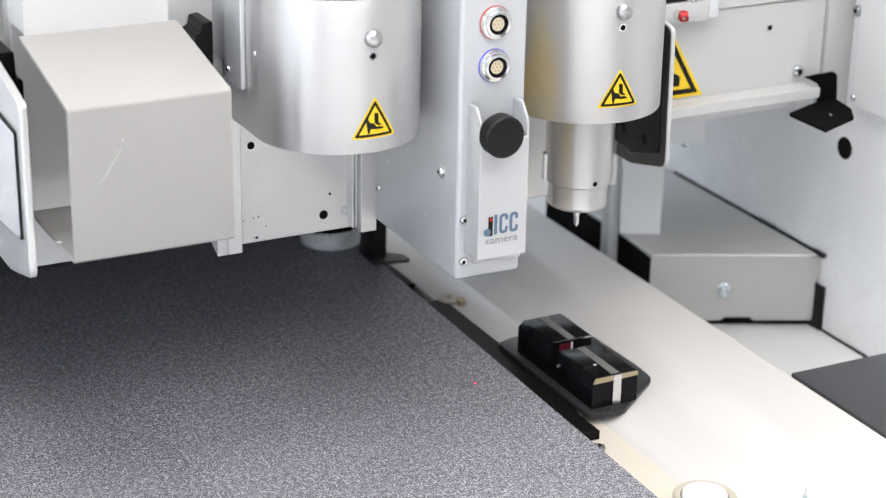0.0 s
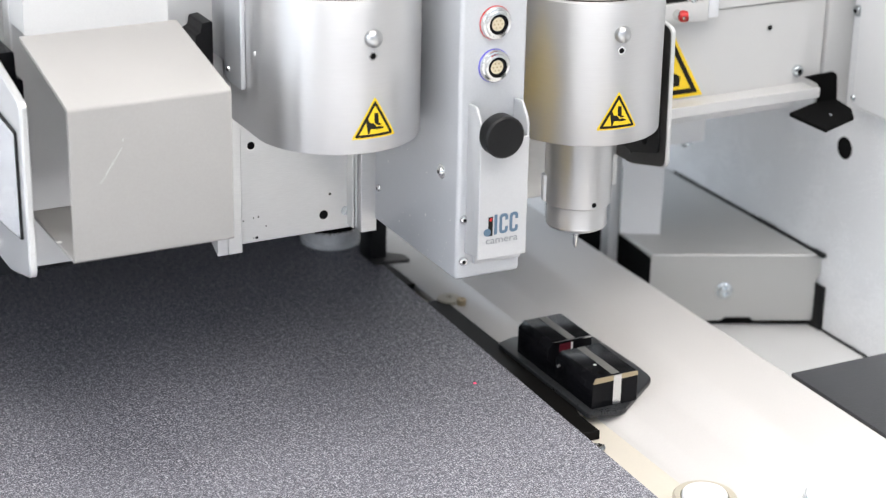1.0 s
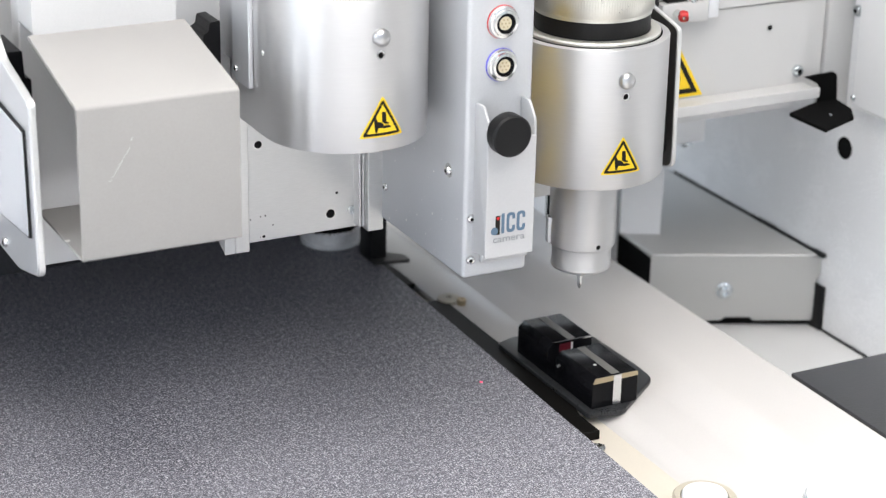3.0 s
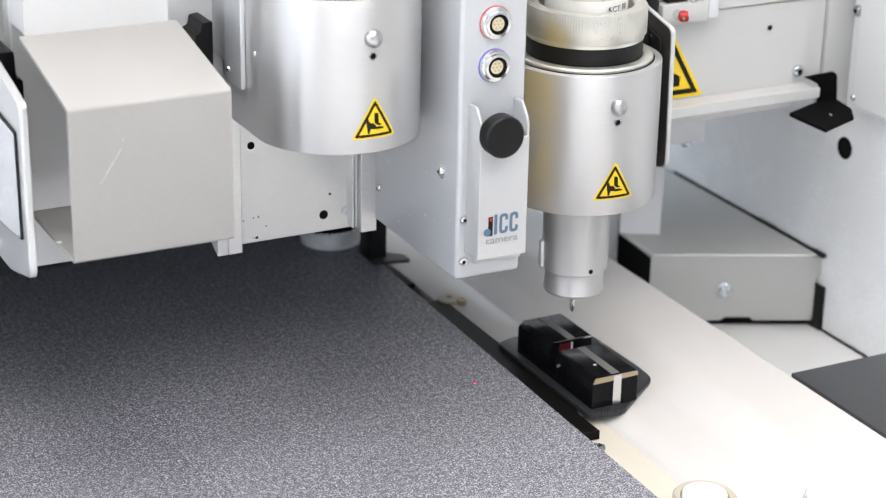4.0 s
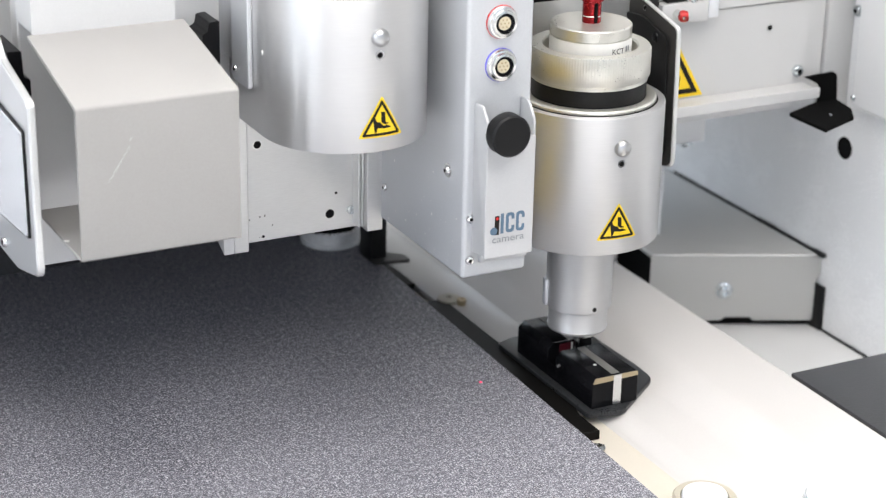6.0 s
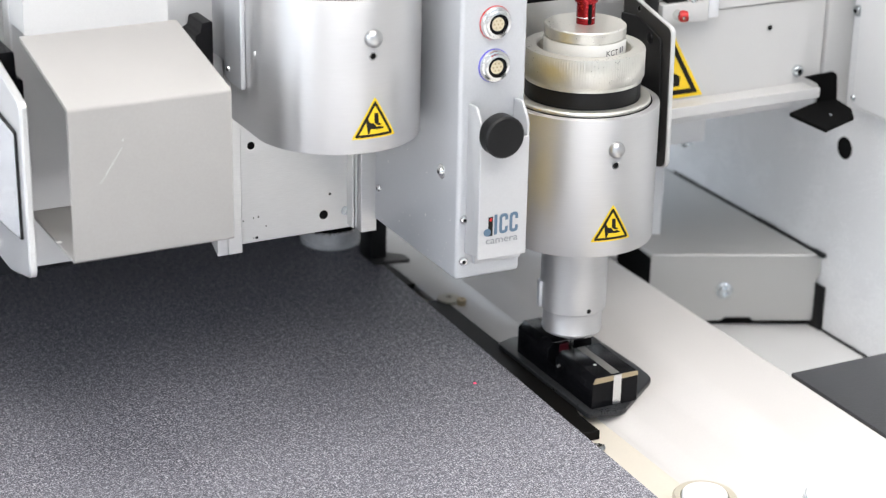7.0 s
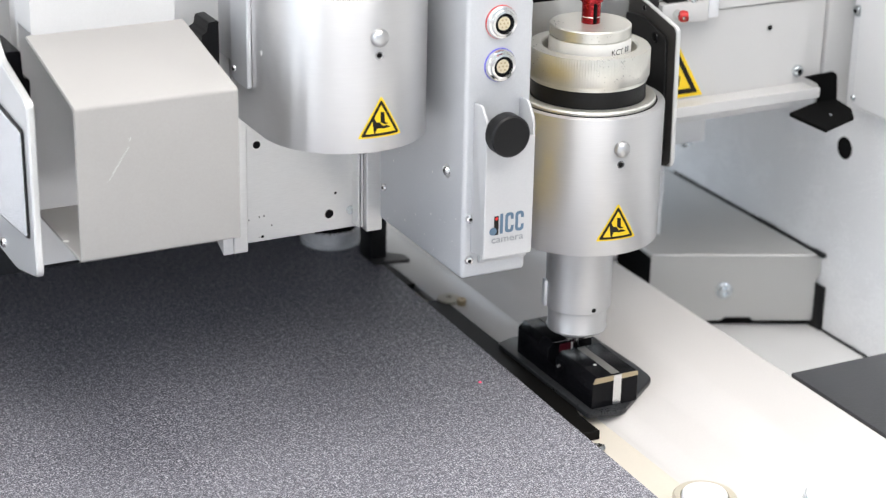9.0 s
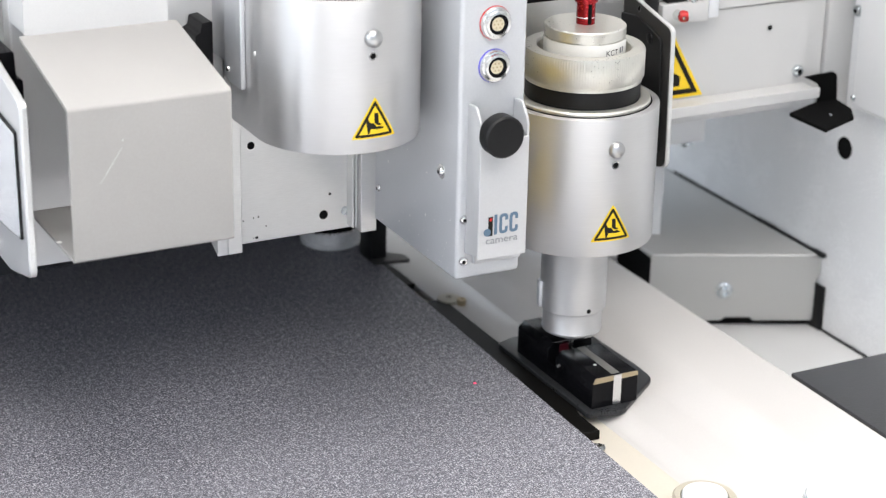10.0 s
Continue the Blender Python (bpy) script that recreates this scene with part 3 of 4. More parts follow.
def warning_sign(parent, axis_at, radius, angle, z, size):
    """Yellow triangle with a black rim and a crushing pictogram of plain shapes, laid on the round body."""
    h = size * 0.866
    tri = lambda k, up=0: [(-size / 2 * k, -h / 3 * k + up), (size / 2 * k, -h / 3 * k + up), (0, h * 2 / 3 * k + up)]
    base = part("warning_sign", wrapped(rounded(tri(1.0), size * 0.05, 3), axis_at, radius + 0.00012, angle, z), M_YELLOW, parent, "yellow triangular warning sticker with black rim")
    part("rim", wrapped(rounded(tri(0.88), size * 0.06, 3), axis_at, radius + 0.00020, angle, z), M_INK, base)
    part("field", wrapped(tri(0.68), axis_at, radius + 0.00028, angle, z), M_YELLOW, base)
    s = size
    wedge = [(-0.020, 0.225), (0.070, 0.215), (0.085, 0.020), (0.050, -0.030), (-0.015, 0.010)]
    palm = [(-0.200, 0.085), (-0.150, 0.110), (-0.105, 0.020), (-0.030, 0.010), (0.020, -0.045), (0.030, -0.085), (-0.010, -0.120), (-0.090, -0.110), (-0.130, -0.215), (-0.160, -0.205), (-0.150, -0.095)]
    finger = [(-0.020, -0.075), (0.120, -0.065), (0.200, -0.100), (0.195, -0.125), (0.020, -0.130)]
    nail = [(0.075, 0.010), (0.150, -0.020), (0.135, -0.045), (0.045, -0.040)]
    for pts in (wedge, palm, finger, nail):
        part("sign_figure", wrapped([(u * s, v * s + 0.02 * s) for u, v in pts], axis_at, radius + 0.00036, angle, z, 3), M_INK, base)


def build_module(ax, body_low, body_top, back, nozzle, label, knob_angle, sign_angle, sign_z, knob_z, knob_r=0.0037):
    """A round tool module: drum body, black band, knurled collar, cap with a red plug, and a nozzle below."""
    x, y = ax
    tm = thing("tool_module", (x, y, body_low), label, "tool module", "tool modules of the head")
    R = 0.035
    ring = [(x + R * math.cos(a), y + R * math.sin(a)) for a in [math.pi + math.pi * i / 40 for i in range(41)]]
    body = prism(ring + [(x + R, y + back), (x - R, y + back)], "Z", body_low, body_top)
    rim = [e for e in body.edges if abs(e.verts[0].co.z - e.verts[1].co.z) < 1e-6]
    bmesh.ops.bevel(body, geom=rim, offset=0.0007, segments=2, profile=0.5, affect="EDGES")
    part("drum", body, M_ALU, tm)
    t = body_top
    part("groove", lathe([(0.0316, t - 0.001), (0.0316, t + 0.00025), (0.0300, t + 0.00025)], ax), M_HOLESHADE, tm)
    part("shoulder", lathe([(0.0309, t - 0.001), (0.0309, t + 0.0012), (0.0304, t + 0.0018), (0.0298, t + 0.0020), (0.0265, t + 0.0020)], ax), M_CREAM, tm)
    part("band", lathe([(0.0258, t + 0.0015), (0.0260, t + 0.0020), (0.0260, t + 0.0114), (0.0250, t + 0.0118)], ax), M_RUBBER, tm, "black rubber band")
    own = bmesh.new()
    n, prof = 280, [(0.0250, t + 0.0096), (0.0264, t + 0.0097), (0.0266, t + 0.0112), (0.0268, t + 0.0114), (0.0274, t + 0.0122), (0.0274, t + 0.0236), (0.0268, t + 0.0246), (0.0218, t + 0.0248), (0.0211, t + 0.0240), (0.0209, t + 0.0165)]
    rings = []
    for k, (r, z) in enumerate(prof):
        rings.append([own.verts.new((x + (r - (0.00040 if k in (4, 5) and i % 2 else 0)) * math.cos(2 * math.pi * i / n), y + (r - (0.00040 if k in (4, 5) and i % 2 else 0)) * math.sin(2 * math.pi * i / n), z)) for i in range(n)])
    for a, b in zip(rings, rings[1:]):
        for i in range(n):
            own.faces.new((a[i], a[(i + 1) % n], b[(i + 1) % n], b[i]))
    part("collar", own, M_CREAM, tm, "champagne knurled clamping collar")
    cap = part("cap", lathe([(0.0212, t + 0.0165), (0.0183, t + 0.0167), (0.0183, t + 0.0293), (0.0179, t + 0.0293), (0.0179, t + 0.0298), (0.0183, t + 0.0298), (0.0183, t + 0.0340), (0.0178, t + 0.0345), (0, t + 0.0345)], ax), M_CREAM, tm)
    part("cap_label", lathe([(0.01845, t + 0.0170), (0.01845, t + 0.0290)], ax), M_LABEL, cap, "white paper label")
    if nozzle:
        word = bpy.data.curves.new("word", "FONT")
        word.body, word.size = "KCT", 0.0036
        tmp = bpy.data.objects.new("tmp", word)
        me = bpy.data.meshes.new_from_object(tmp)
        own = bmesh.new()
        own.from_mesh(me)
        bpy.data.objects.remove(tmp)
        for v in own.verts:
            a = radians(-90) + v.co.x / 0.0185
            v.co = Vector((x + 0.01855 * math.cos(a), y + 0.01855 * math.sin(a), t + 0.0238 + v.co.y))
        part("label_word", own, M_INK, cap)
        for k in range(2):
            part("print_bar", wrapped([(-0.0007, 0.0), (0.0007, 0.0), (0.0007, 0.0026), (-0.0007, 0.0026)], ax, 0.01855, -62 + 6 * k, t + 0.0240, 2), M_LETTER, cap)
    plug = part("plug", lathe([(0.0042, t + 0.0340), (0.0042, t + 0.0440), (0.0052, t + 0.0444), (0.0052, t + 0.0490), (0.0036, t + 0.0496), (0.0036, t + 0.070), (0, t + 0.070)], ax, 32), M_RED, tm, "red anodised air plug")
    part("ring", lathe([(0.0042, t + 0.0372), (0.0043, t + 0.0373), (0.0043, t + 0.0376), (0.0042, t + 0.0377)], ax, 32), M_STEEL, plug)
    part("slot", box(x - 0.0012, x + 0.0004, y - 0.0048, y - 0.002, t + 0.0347, t + 0.0438, 0.0003, 1), M_HOLESHADE, plug)
    # knob with a small bore under it
    a = radians(knob_angle)
    way = (math.cos(a), math.sin(a), 0)
    at = (x + R * way[0], y + R * way[1], knob_z)
    part("button", around([(knob_r, -0.001), (knob_r, 0.0012), (knob_r * 0.93, 0.0019), (knob_r * 0.7, 0.0027), (knob_r * 0.38, 0.0032), (0, 0.0034)], at, way, 28), M_BUTTON, tm, "bright round steel button")
    low = (at[0], at[1], knob_z - 0.0072)
    rim = part("bore", around([(0.0018, 0), (0.0018, 0.0003), (0.0012, 0.0003), (0.0012, 0.0001)], low, way, 24), M_STEEL, tm)
    part("bore_bottom", around([(0.0013, 0.00015), (0, 0.00015)], low, way, 24), M_HOLESHADE, rim)
    warning_sign(tm, ax, R, sign_angle, sign_z, 0.0200)
    if nozzle:
        nz = part("nozzle", lathe([(0.0155, body_low + 0.0005), (0.0155, 0.0325), (0.0150, 0.0320), (0.0138, 0.0320), (0.0138, 0.0225), (0.0142, 0.0218), (0.0138, 0.0208), (0.0120, 0.0198), (0.0045, 0.0198), (0.0045, 0.0190), (0, 0.0190)], ax, 56), M_ALU, tm)
        key = box(0.0140, 0.0168, -0.0022, 0.0022, 0.0325, 0.0452, 0.0004)
        key.transform(Matrix.Translation((x, y, 0)) @ Matrix.Rotation(radians(163), 4, "Z"))
        part("key", key, M_ALU_V, nz)
        b = radians(-92)
        bore((x + 0.0155 * math.cos(b), y + 0.0155 * math.sin(b), 0.0345), (math.cos(b), math.sin(b), 0), 0.0012, nz)
        part("tool_bit", lathe([(0.0018, 0.0192), (0.0018, 0.0150), (0.0013, 0.0146), (0.0013, 0.0105), (0.0003, 0.0085), (0, 0.0085)], ax, 16), M_STEEL, tm, "slim steel cutting bit")
    else:
        for yy, zz in ((-0.0332, 0.1766), (-0.0140, 0.1927)):
            part("pin", around([(0.0011, -0.0002), (0.0011, 0.0002), (0, 0.0004)], (x - R, max(yy, y + 0.001), zz), (-1, 0, 0), 16), M_LABEL, tm)
    return tm


carriage = build_carriage()
guard_l = guard(-0.2690, -0.2660, -0.0365, 0.0300, 0.1705, 0.0935, "light metal side plate with a bright reflector window", True, M_ALU_V)
guard_r = guard(0.0385, 0.0411, -0.0140, 0.0445, 0.1610, 0.0885, "metal side plate with a dark reflection in its face colour and black rubber panel", False, M_DARKTONE)
camera_unit = build_camera_unit()
module_r = build_module(AX_R, 0.0693, 0.1334, 0.0380, True, "aluminium tool module with nozzle, lowering toward the black block", -94.1, -94.2, 0.0826, 0.1196)
module_l = build_module(AX_L, 0.1408, 0.2035, 0.0285, False, "raised aluminium drum tool module beside the camera housing", -89.4, -87.7, 0.1529, 0.1885)

# ---- laser spot that rides with the head ----
spot = solo("laser_spot", lathe([(0.0008, 0.00015), (0, 0.0003)], n=16), M_LASER, "small red laser dot on the felt mat", "laser dot")
spot.location = (-0.0548, -0.0071, 0.0)


# ---- black measuring block on its pad ----
def build_block():
    bl = thing("measuring_block", (0.0, -0.01, -0.006), "black tool measuring block with grey stripes on a rounded pad", "measuring block")
    pad = rounded([(-0.0190, 0.0370), (-0.0070, 0.0410), (0.0280, 0.0300), (0.0300, -0.0140), (0.0290, -0.0290), (-0.0015, -0.0530), (-0.0190, -0.0500)], [0.002, 0.004, 0.006, 0.006, 0.004, 0.004, 0.002], 5)
    part("pad", prism(pad, "Z", -0.0066, -0.0040, 0.0006, 2), M_PADBLK, bl)
    x0, x1, ya, yb, yc, yd, top, c = -0.0150, 0.0092, -0.0465, -0.0125, -0.0052, 0.0240, 0.0120, 0.0030
    sect = [(x0, -0.0041), (x1, -0.0041), (x1, top - 0.0006), (x1 - 0.0006, top), (x0 + c, top), (x0, top - c)]
    part("rear_body", prism(sect, "Y", yc, yd, 0.0002, 1), M_BLACK, bl)
    front = [(p[0], p[1] - (0.0010 if p[1] > 0 else 0)) for p in sect]
    part("front_body", prism(front, "Y", ya, yb, 0.0002, 1), M_BLACK, bl)
    part("bridge", prism([(x0, -0.0041), (x1, -0.0041), (x1, 0.0035), (x0, 0.0035)], "Y", yb, yc), M_BLACK, bl)
    for a, b, z in ((yc, yd, top), (yb, ya + 0.0012, top - 0.0010)):
        part("stripe", box(-0.0040, 0.0002, min(a, b) + 0.0006, max(a, b) - 0.0006, z - 0.0001, z + 0.0001), M_DULL, bl, "dull grey metal stripe")
    part("front_stripe", box(-0.0042, 0.0000, ya - 0.0005, ya, -0.0035, top - 0.0008), M_STEEL, bl, "bright metal stripe")
    part("front_chamfer", prism([(x0 + 0.0012, top - 0.0009), (x1 - 0.0004, top - 0.0009), (x1 - 0.0002, top - 0.0030), (x0 + 0.0002, top - 0.0036)], "Y", ya - 0.0003, ya + 0.0001), M_BRASS, bl, "bare metal edge")
    part("edge_line", box(x0 + c, x1 - 0.0006, yc - 0.0003, yc + 0.0001, top - 0.0007, top + 0.00005), M_STEEL, bl)
    part("sensor_window", box(x0 + 0.0062, x0 + 0.0125, yc - 0.0003, yc, 0.0065, top - 0.0014), M_LED, bl, "dim red glowing light barrier")
    # Zigzag glint beside the sensor, drawn as three white strokes.
    part("sensor_glint", box(x0 + 0.0125, x0 + 0.0132, yc - 0.0005, yc - 0.0002, 0.0066, top - 0.0012), M_LABEL, bl)
    part("sensor_glint", box(x0 + 0.0098, x0 + 0.0132, yc - 0.0005, yc - 0.0002, 0.0062, 0.0067), M_LABEL, bl)
    part("sensor_glint", box(x0 + 0.0098, x0 + 0.0104, yc - 0.0005, yc - 0.0002, 0.0040, 0.0063), M_LABEL, bl)
    part("pin", around([(0.0008, 0), (0.0008, 0.0002), (0, 0.0003)], (-0.0060, -0.0330, top - 0.0010), (0, 0, 1), 14), M_LABEL, bl)
    cross = bmesh.new()
    for ang, reach in ((-22, 0.0018), (-58, 0.0015)):
        own = box(-0.0001, 0.0, -reach, reach, -0.00010, 0.00010)
        own.transform(Matrix.Translation((x0, -0.0155, 0.0050)) @ Matrix.Rotation(radians(ang), 4, "X"))
        join(cross, own)
    part("cross_mark", cross, M_LABEL, bl, "small white cross mark")
    return bl


build_block()

# ---- fittings on the bed ----
cup = thing("suction_ring", (-0.0420, 0.1800, 0.0), "worn aluminium ring lying at the far mat edge", "metal ring")
ring = lathe([(0.0150, 0.0), (0.0165, 0.0008), (0.0165, 0.0026), (0.0158, 0.0032), (0.0168, 0.0040), (0.0168, 0.0096), (0.0160, 0.0100), (0.0146, 0.0100), (0.0140, 0.0090), (0.0140, 0.0)], (-0.0420, 0.1860), 72)
rng = random.Random(11)
for v in ring.verts:
    if v.co.z > 0.0085:
        v.co.z -= 0.0016 * rng.random() ** 3
part("ring", ring, M_WORN, cup)
# Black disc gives the shade inside the ring.
part("core", lathe([(0.0139, 0.0066), (0.0080, 0.0060), (0.0, 0.0060)], (-0.0420, 0.1860), 40), M_HOLESHADE, cup, "dark hollow of the ring")
post = thing("support_post", (-0.0300, 0.1500, 0.0), "black square support post on the bed edge", "machine post")
part("post", box(-0.0350, -0.0262, 0.1480, 0.1640, 0.0, 0.10, 0.0008), M_RUBBER, post)
part("foot", prism(rounded([(-0.0350, 0.1440), (-0.0160, 0.1400), (-0.0160, 0.1480), (-0.0350, 0.1640)], 0.0015, 3), "Z", 0.0, 0.0018), M_DARKTONE, post)
nut = thing("adjusting_screw", (-0.0150, 0.0955, -0.0065), "steel adjusting screw in a cream boss at the bed edge", "screw")
part("boss", lathe([(0.0062, -0.0100), (0.0060, -0.0048), (0.0054, -0.0044), (0.0018, -0.0044), (0.0018, -0.0062)], (-0.0140, 0.0990), 32), M_TAN, nut)
part("bore", lathe([(0.0018, -0.0058), (0, -0.0058)], (-0.0140, 0.0990), 20), M_HOLESHADE, nut)
part("head", lathe([(0.0020, -0.0080), (0.0026, -0.0036), (0.0022, -0.0030), (0.0012, -0.0030), (0.0010, -0.0040), (0.0, -0.0040)], (-0.0105, 0.0915), 28), M_BRASS, nut)
sc = thing("ledge_screw", (-0.0275, -0.0735, -0.0085), "small flat steel screw in the cream ledge", "screw")
part("head", lathe([(0.0034, -0.0085), (0.0034, -0.0078), (0.0024, -0.0076), (0.0, -0.0078)], (-0.0275, -0.0735), 24), M_ZINC, sc)
cap = thing("round_cap", (-0.0100, -0.1410, -0.0100), "white round plastic cap set into a cream ring", "cap")
part("collar", lathe([(0.0136, -0.0104), (0.0136, -0.0050), (0.0128, -0.0042), (0.0104, -0.0046), (0.0102, -0.0080)], (-0.0130, -0.1365), 56), M_TAN, cap)
part("dome", lathe([(0.0098, -0.0104), (0.0098, -0.0042), (0.0090, -0.0030), (0.0, -0.0022)], (-0.0130, -0.1365), 56), M_WHITE, cap)
cap2 = thing("round_cap", (0.0300, -0.1730, 0.0), "white round plastic cap on the beam", "cap")
part("collar", lathe([(0.0136, -0.006), (0.0136, -0.0006), (0.0132, -0.0002), (0.0126, -0.0004), (0.0126, -0.004)], (0.0325, -0.1665), 56), M_HOUSE, cap2)
part("dome", lathe([(0.0124, -0.004), (0.0124, 0.0002), (0.0116, 0.0010), (0.0, 0.0014)], (0.0325, -0.1665), 48), M_WHITE, cap2)

# ---- gantry at the back ----
gan = thing("gantry", (-0.3, 0.08, 0.10), "white painted gantry beam with a folded lower ledge", "gantry", "", "structure")
part("front_panel", box(-1.2, 0.1595, 0.0450, 0.0500, 0.1055, 0.1490), M_GANTRY, gan)
part("upper_panel", box(-1.2, 0.1595, 0.0440, 0.0500, 0.1496, 0.32, 0.0004, 1), M_GANTRY, gan)
part("end_panel", box(0.1597, 0.1720, 0.0480, 0.0520, 0.0985, 0.32, 0.0005, 1), M_GANTRY, gan)
part("end_panel", box(0.1722, 0.1888, 0.0455, 0.0520, 0.0885, 0.32, 0.0008, 2), M_GANTRY, gan)
part("ledge", prism([(0.0300, 0.1015), (0.0300, 0.1068), (0.0312, 0.1068), (0.0330, 0.1052), (0.0450, 0.1054), (0.0450, 0.1015)], "X", -1.2, 0.1587, 0.0002, 1), M_GANTRY, gan)
# Dark sheet added out of view to keep rear light off the mat.
part("rear_light_block", box(-1.2, -0.0100, 0.2095, 0.2150, 0.0003, 0.3200), M_DARKPL, gan)
# Unseen depth is set for shade; the right part shades the box top.
part("shading_underside", box(-1.2, 0.0300, 0.0502, 0.2094, 0.1000, 0.3200), M_GREY, gan)
part("shading_underside", box(0.0300, 0.1590, 0.0502, 0.3300, 0.1000, 0.3200), M_GREY, gan)
part("lower_flange", prism([(0.0345, 0.1013), (0.0365, 0.0962), (0.0450, 0.0950), (0.0450, 0.1013)], "X", -1.2, 0.1480, 0.0003, 1), M_GREY, gan, "grey folded flange under the ledge")
screw("screw", (0.1546, 0.0450, 0.1121), (0, -1, 0), 0.0032, gan, M_ZINC)
bore((0.1355, 0.0449, 0.1367), (0, -1, 0), 0.0015, gan)
part("valve_block", box(0.0660, 0.0925, 0.0370, 0.0439, 0.1470, 0.1570, 0.0006), M_GANTRY, gan)
part("hose_guard", box(0.0690, 0.1010, 0.0385, 0.0439, 0.1572, 0.1680, 0.0010), M_RUBBER, gan, "black hose guard")
part("valve_block", box(0.0926, 0.0985, 0.0370, 0.0439, 0.1480, 0.1570, 0.0006), M_ALU_V, gan)
part("hose_fitting", around([(0.0030, 0), (0.0030, 0.004), (0.0022, 0.004), (0.0022, 0.016), (0, 0.016)], (0.0840, 0.0400, 0.1560), (-0.3, 0, 1), 20), M_ZINC, gan)
part("cable", around([(0.0036, 0), (0.0036, 0.030), (0, 0.030)], (0.0610, 0.0400, 0.1500), (0.1, 0.1, 1), 20), M_RUBBER, gan)
gs = part("gantry_sign", prism([(0.0470, 0.1066), (0.0972, 0.1066), (0.0721, 0.1500)], "Y", 0.0446, 0.0450), M_YELLOW, gan, "yellow triangular warning sign")
tri = lambda k: [(0.0721 + (p - 0.0721) * k, 0.12107 + (q - 0.12107) * k) for p, q in ((0.0470, 0.1066), (0.0972, 0.1066), (0.0721, 0.1500))]
part("rim", prism(tri(0.88), "Y", 0.0444, 0.0446), M_INK, gs)
part("field", prism(tri(0.70), "Y", 0.0442, 0.0444), M_YELLOW, gs)
part("sign_figure", prism(rounded([(0.0690, 0.1128), (0.0830, 0.1128), (0.0830, 0.1180), (0.0690, 0.1240)], 0.0008, 3), "Y", 0.0440, 0.0442), M_INK, gs)
br = thing("corner_bracket", (0.160, 0.02, 0.09), "black folded corner bracket at the gantry end", "bracket")
part("web", prism(rounded([(0.1515, 0.1120), (0.1608, 0.1070), (0.1608, 0.0975), (0.1728, 0.0975), (0.1715, 0.1130)], [0.0004, 0.0006, 0, 0, 0.004], 4), "Y", 0.0335, 0.0350, 0.0002, 1), M_BLACKM, br)
part("tongue", prism(rounded([(0.1361, 0.0243), (0.1617, 0.0348), (0.1728, 0.0348), (0.1700, 0.0180), (0.1625, 0.0060), (0.1370, -0.0050)], 0.0012, 3), "Z", 0.0962, 0.0980, 0.0003, 1), M_BLACKM, br)
screw("screw", (0.1533, 0.0128, 0.0980), (0, 0, 1), 0.0008, br)

# ---- grey box cover by the side wall ----
bx = thing("box_cover", (0.146, 0.10, -0.0400), "grey coated sheet box cover bolted beside the wall", "box cover")
TOPZ = 0.0029
part("top_sheet", prism(rounded([(0.1040, 0.0913), (0.1870, 0.0541), (0.1876, 0.2200), (0.1085, 0.2200), (0.1065, 0.1213)], [0, 0.0025, 0, 0, 0], 4), "Z", TOPZ - 0.0032, TOPZ, 0.0014, 3), M_SHEET, bx)
own = prism(rounded([(0.0, -0.0390), (0.0400, -0.0390), (0.0420, -0.0370), (0.0560, -0.0370), (0.0575, -0.0390), (0.0903, -0.0390), (0.0903, -0.0150), (0.0926, -0.0120), (0.0926, -0.0020), (0.0, -0.0020), (0.0, -0.0200)], [0.001, 0, 0.0006, 0.0006, 0, 0.002, 0, 0, 0.001, 0.001, 0], 3), "Y", 0.0, 0.0012, 0.0003, 1)
own.transform(Matrix.Translation((0.1040, 0.0914, TOPZ)) @ Matrix.Rotation(math.atan2(-0.0381, 0.0850), 4, "Z"))
part("front_sheet", own, M_SHEET, bx)
# Black filling added for the shade under and inside the sheet box.
part("box_shade_block", prism([(0.1066, 0.0955), (0.1887, 0.0585), (0.1887, 0.2150), (0.1100, 0.2150)], "Z", -0.0400, TOPZ - 0.0034), M_HOLESHADE, bx)
# This bar paints the shaded open gap between front sheet and wall.
part("dark_gap_strip", box(0.1866, 0.1889, 0.0480, 0.0590, -0.0399, -0.0145, 0.0006), M_RUBBER, bx, "black bar standing for the shaded gap between box and wall")
bolt = part("bolt", around([(0.0047, 0), (0.0047, 0.0012), (0.0036, 0.0018), (0.0032, 0.0034), (0.0019, 0.0038), (0.0019, 0.0020), (0, 0.0020)], (0.1411, 0.0749, -0.0181), (-0.4092, -0.9125, 0), 24), M_ZINC, bx, "zinc plated hexagon socket bolt")
for u, w in ((0.052, 0.016), (0.075, 0.010)):
    part("dark_gap_strip", box(0.1862, 0.1888, 0.20 - u * 2, 0.20 - u * 2 + w, TOPZ - 0.001, TOPZ + 0.0012, 0.0003, 1), M_RUBBER, bx)
part("dark_gap_strip", box(0.1877, 0.1889, 0.0545, 0.1990, TOPZ - 0.0010, TOPZ + 0.0004), M_RUBBER, bx, "thin black seal along the wall")
pn = thing("pale_upright", (0.114, 0.119, TOPZ), "pale upright sheet standing on the box cover", "sheet metal")
part("sheet", prism([(0.1048, 0.1249), (0.1241, 0.1144), (0.1247, 0.1155), (0.1054, 0.1260)], "Z", TOPZ, 0.0998), M_WHITE, pn)
pn2 = thing("upright_bar", (0.104, 0.134, -0.04), "pale upright bar behind the box cover", "bar")
part("bar", box(0.1005, 0.1072, 0.1300, 0.1380, -0.0400, 0.0998, 0.0005), M_GREY, pn2)

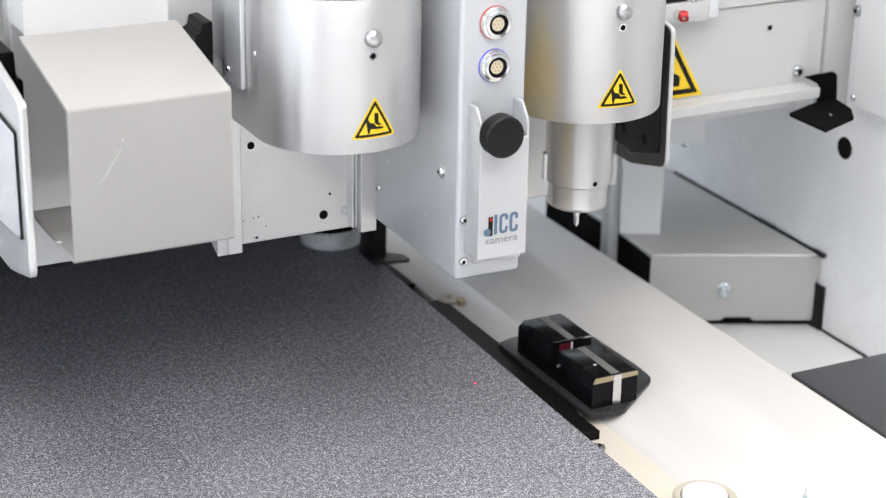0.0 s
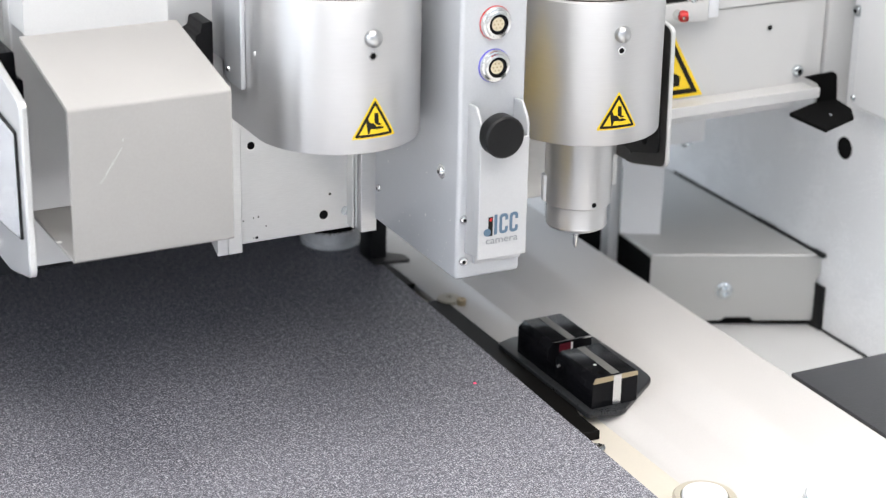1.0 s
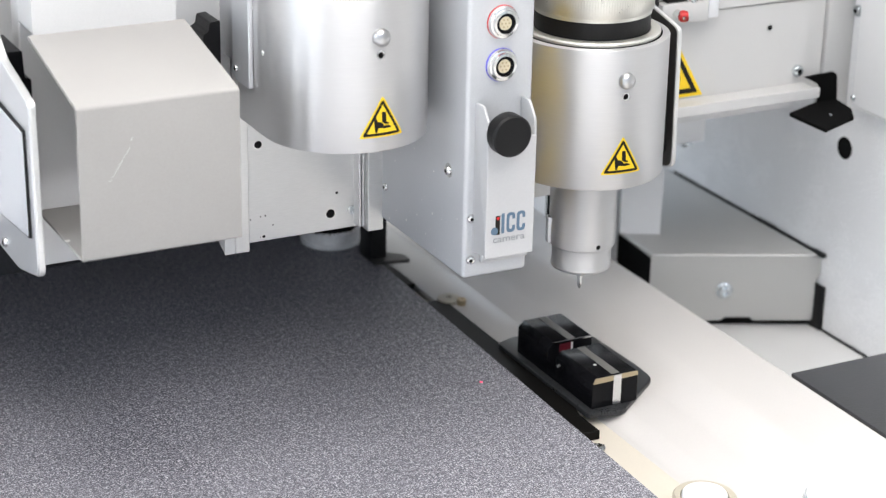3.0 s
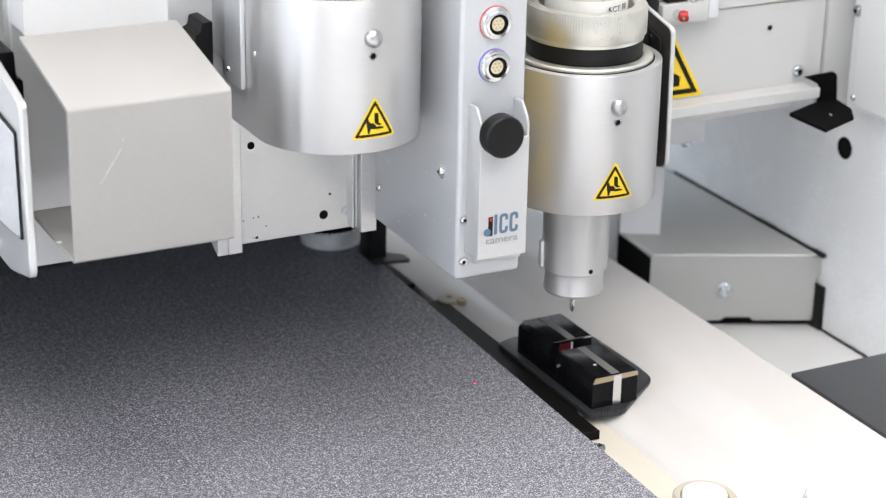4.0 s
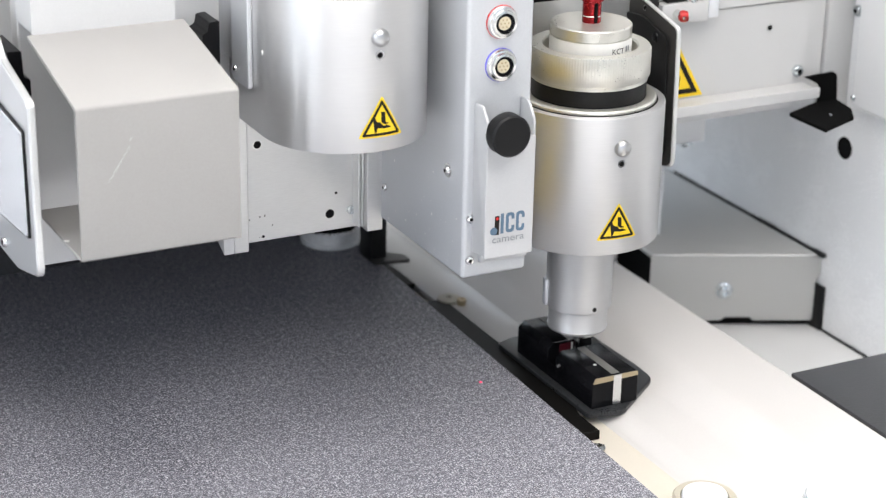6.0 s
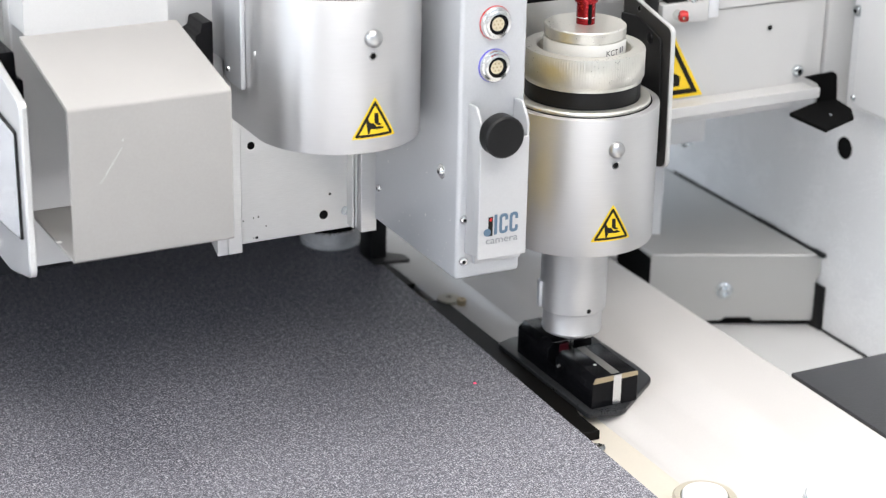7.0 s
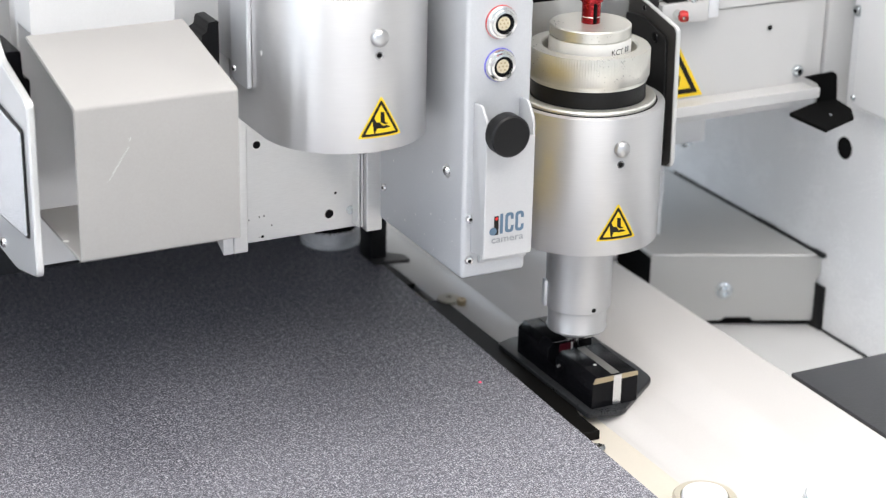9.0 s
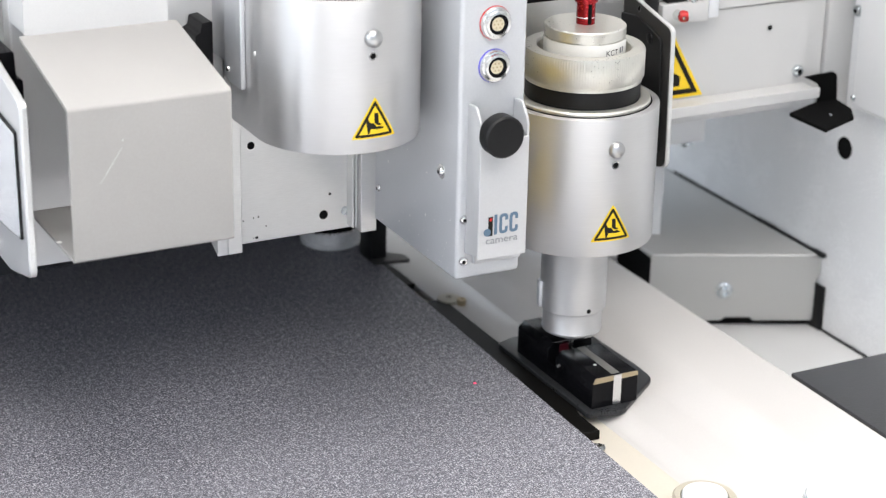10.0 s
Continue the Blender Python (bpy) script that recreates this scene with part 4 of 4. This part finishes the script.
cover = thing("wall_cover", (0.186, 0.0, 0.0900), "smooth white cover on the upper side wall", "cover")
part("shell", prism(rounded([(0.0350, 0.0920), (-0.062, 0.0932), (-0.062, 0.40), (0.0365, 0.40)], [0.007, 0, 0, 0], 6), "X", 0.1830, 0.1888, 0.0022, 4), M_WHITE, cover)
screw("screw", (0.1830, 0.0330, 0.0975), (-1, 0.3, 0), 0.0018, cover, M_ZINC)
wb = thing("wall_bolt", (0.188, 0.0440, 0.1403), "zinc bolt head on the machine side wall", "bolt")
screw("head", (0.1889, 0.0430, 0.1403), (-1, 0, 0), 0.0030, wb, M_ZINC)

# small red knob on a pin and a hanging tab by the gantry
rk = thing("red_knob", (0.0800, 0.036, 0.1495), "small red plastic knob on the gantry", "knob")
part("pin", around([(0.0026, 0), (0.0026, 0.0050), (0.0012, 0.0050), (0.0012, 0.009)], (0.0742, 0.0372, 0.1518), (0, -1, 0), 16), M_STEEL, rk)
part("grip", around([(0.0, 0), (0.0024, 0.0004), (0.0030, 0.0020), (0.0026, 0.0042), (0, 0.0052)], (0.0728, 0.0335, 0.1522), (0.9, -0.4, -0.1), 20), M_REDPL, rk)
tab = thing("hanging_tab", (0.127, 0.10, 0.058), "small pale tab hanging under the gantry", "tab")
part("tab", box(0.1040, 0.1387, 0.0995, 0.1005, 0.0600, 0.0999, 0.0003, 1), M_WHITE, tab)
screw("screw", (0.1275, 0.0995, 0.0600), (0, -0.4, -1), 0.0030, tab, M_ZINC)


def motions():
    """The head trembles along the gantry; the module with the nozzle sinks meanwhile."""
    far = 0.0034
    beat = ("0 0 10 6 0 8 8 0 7 10 0 0 10 10 0 0 10 10 0 0 10 10 0 2 10 3 1 10 0 0 10 10 0 0 10 10 0 0 "
            "10 10 0 0 10 8 0 6 8 0 5 10 1 0 9 9 0 0 9 9 0 0 9 9 0 0 9 9 0 0 8 8 0 0 8 8 0 2 8 8 0 0 0 0 8 8 8 3 1 1 8 8 8 8 0 0 2 7 8 8 0 0 0").split()
    shift = [(i / 10, far * float(b) / 10) for i, b in enumerate(beat)]
    sink = ((0.0, 227), (0.1, 227), (0.5, 212), (1.0, 190), (1.5, 171), (2.0, 151), (2.5, 134), (4.0, 72), (4.5, 59), (5.0, 38), (5.5, 20), (5.85, 4), (6.05, 0), (10.0, 0))
    drop = lambda t: 0.000275 * float(np.interp(t, [s[0] for s in sink], [s[1] for s in sink]))
    for ob in (carriage, guard_l, guard_r, camera_unit, module_l, spot):
        p = Vector(ob.location)
        walk(ob, [(t, pose(p.x + d, p.y, p.z)) for t, d in shift])
    p = Vector(module_r.location)
    walk(module_r, [(t, pose(p.x + d, p.y, p.z + drop(t))) for t, d in shift])


motions()
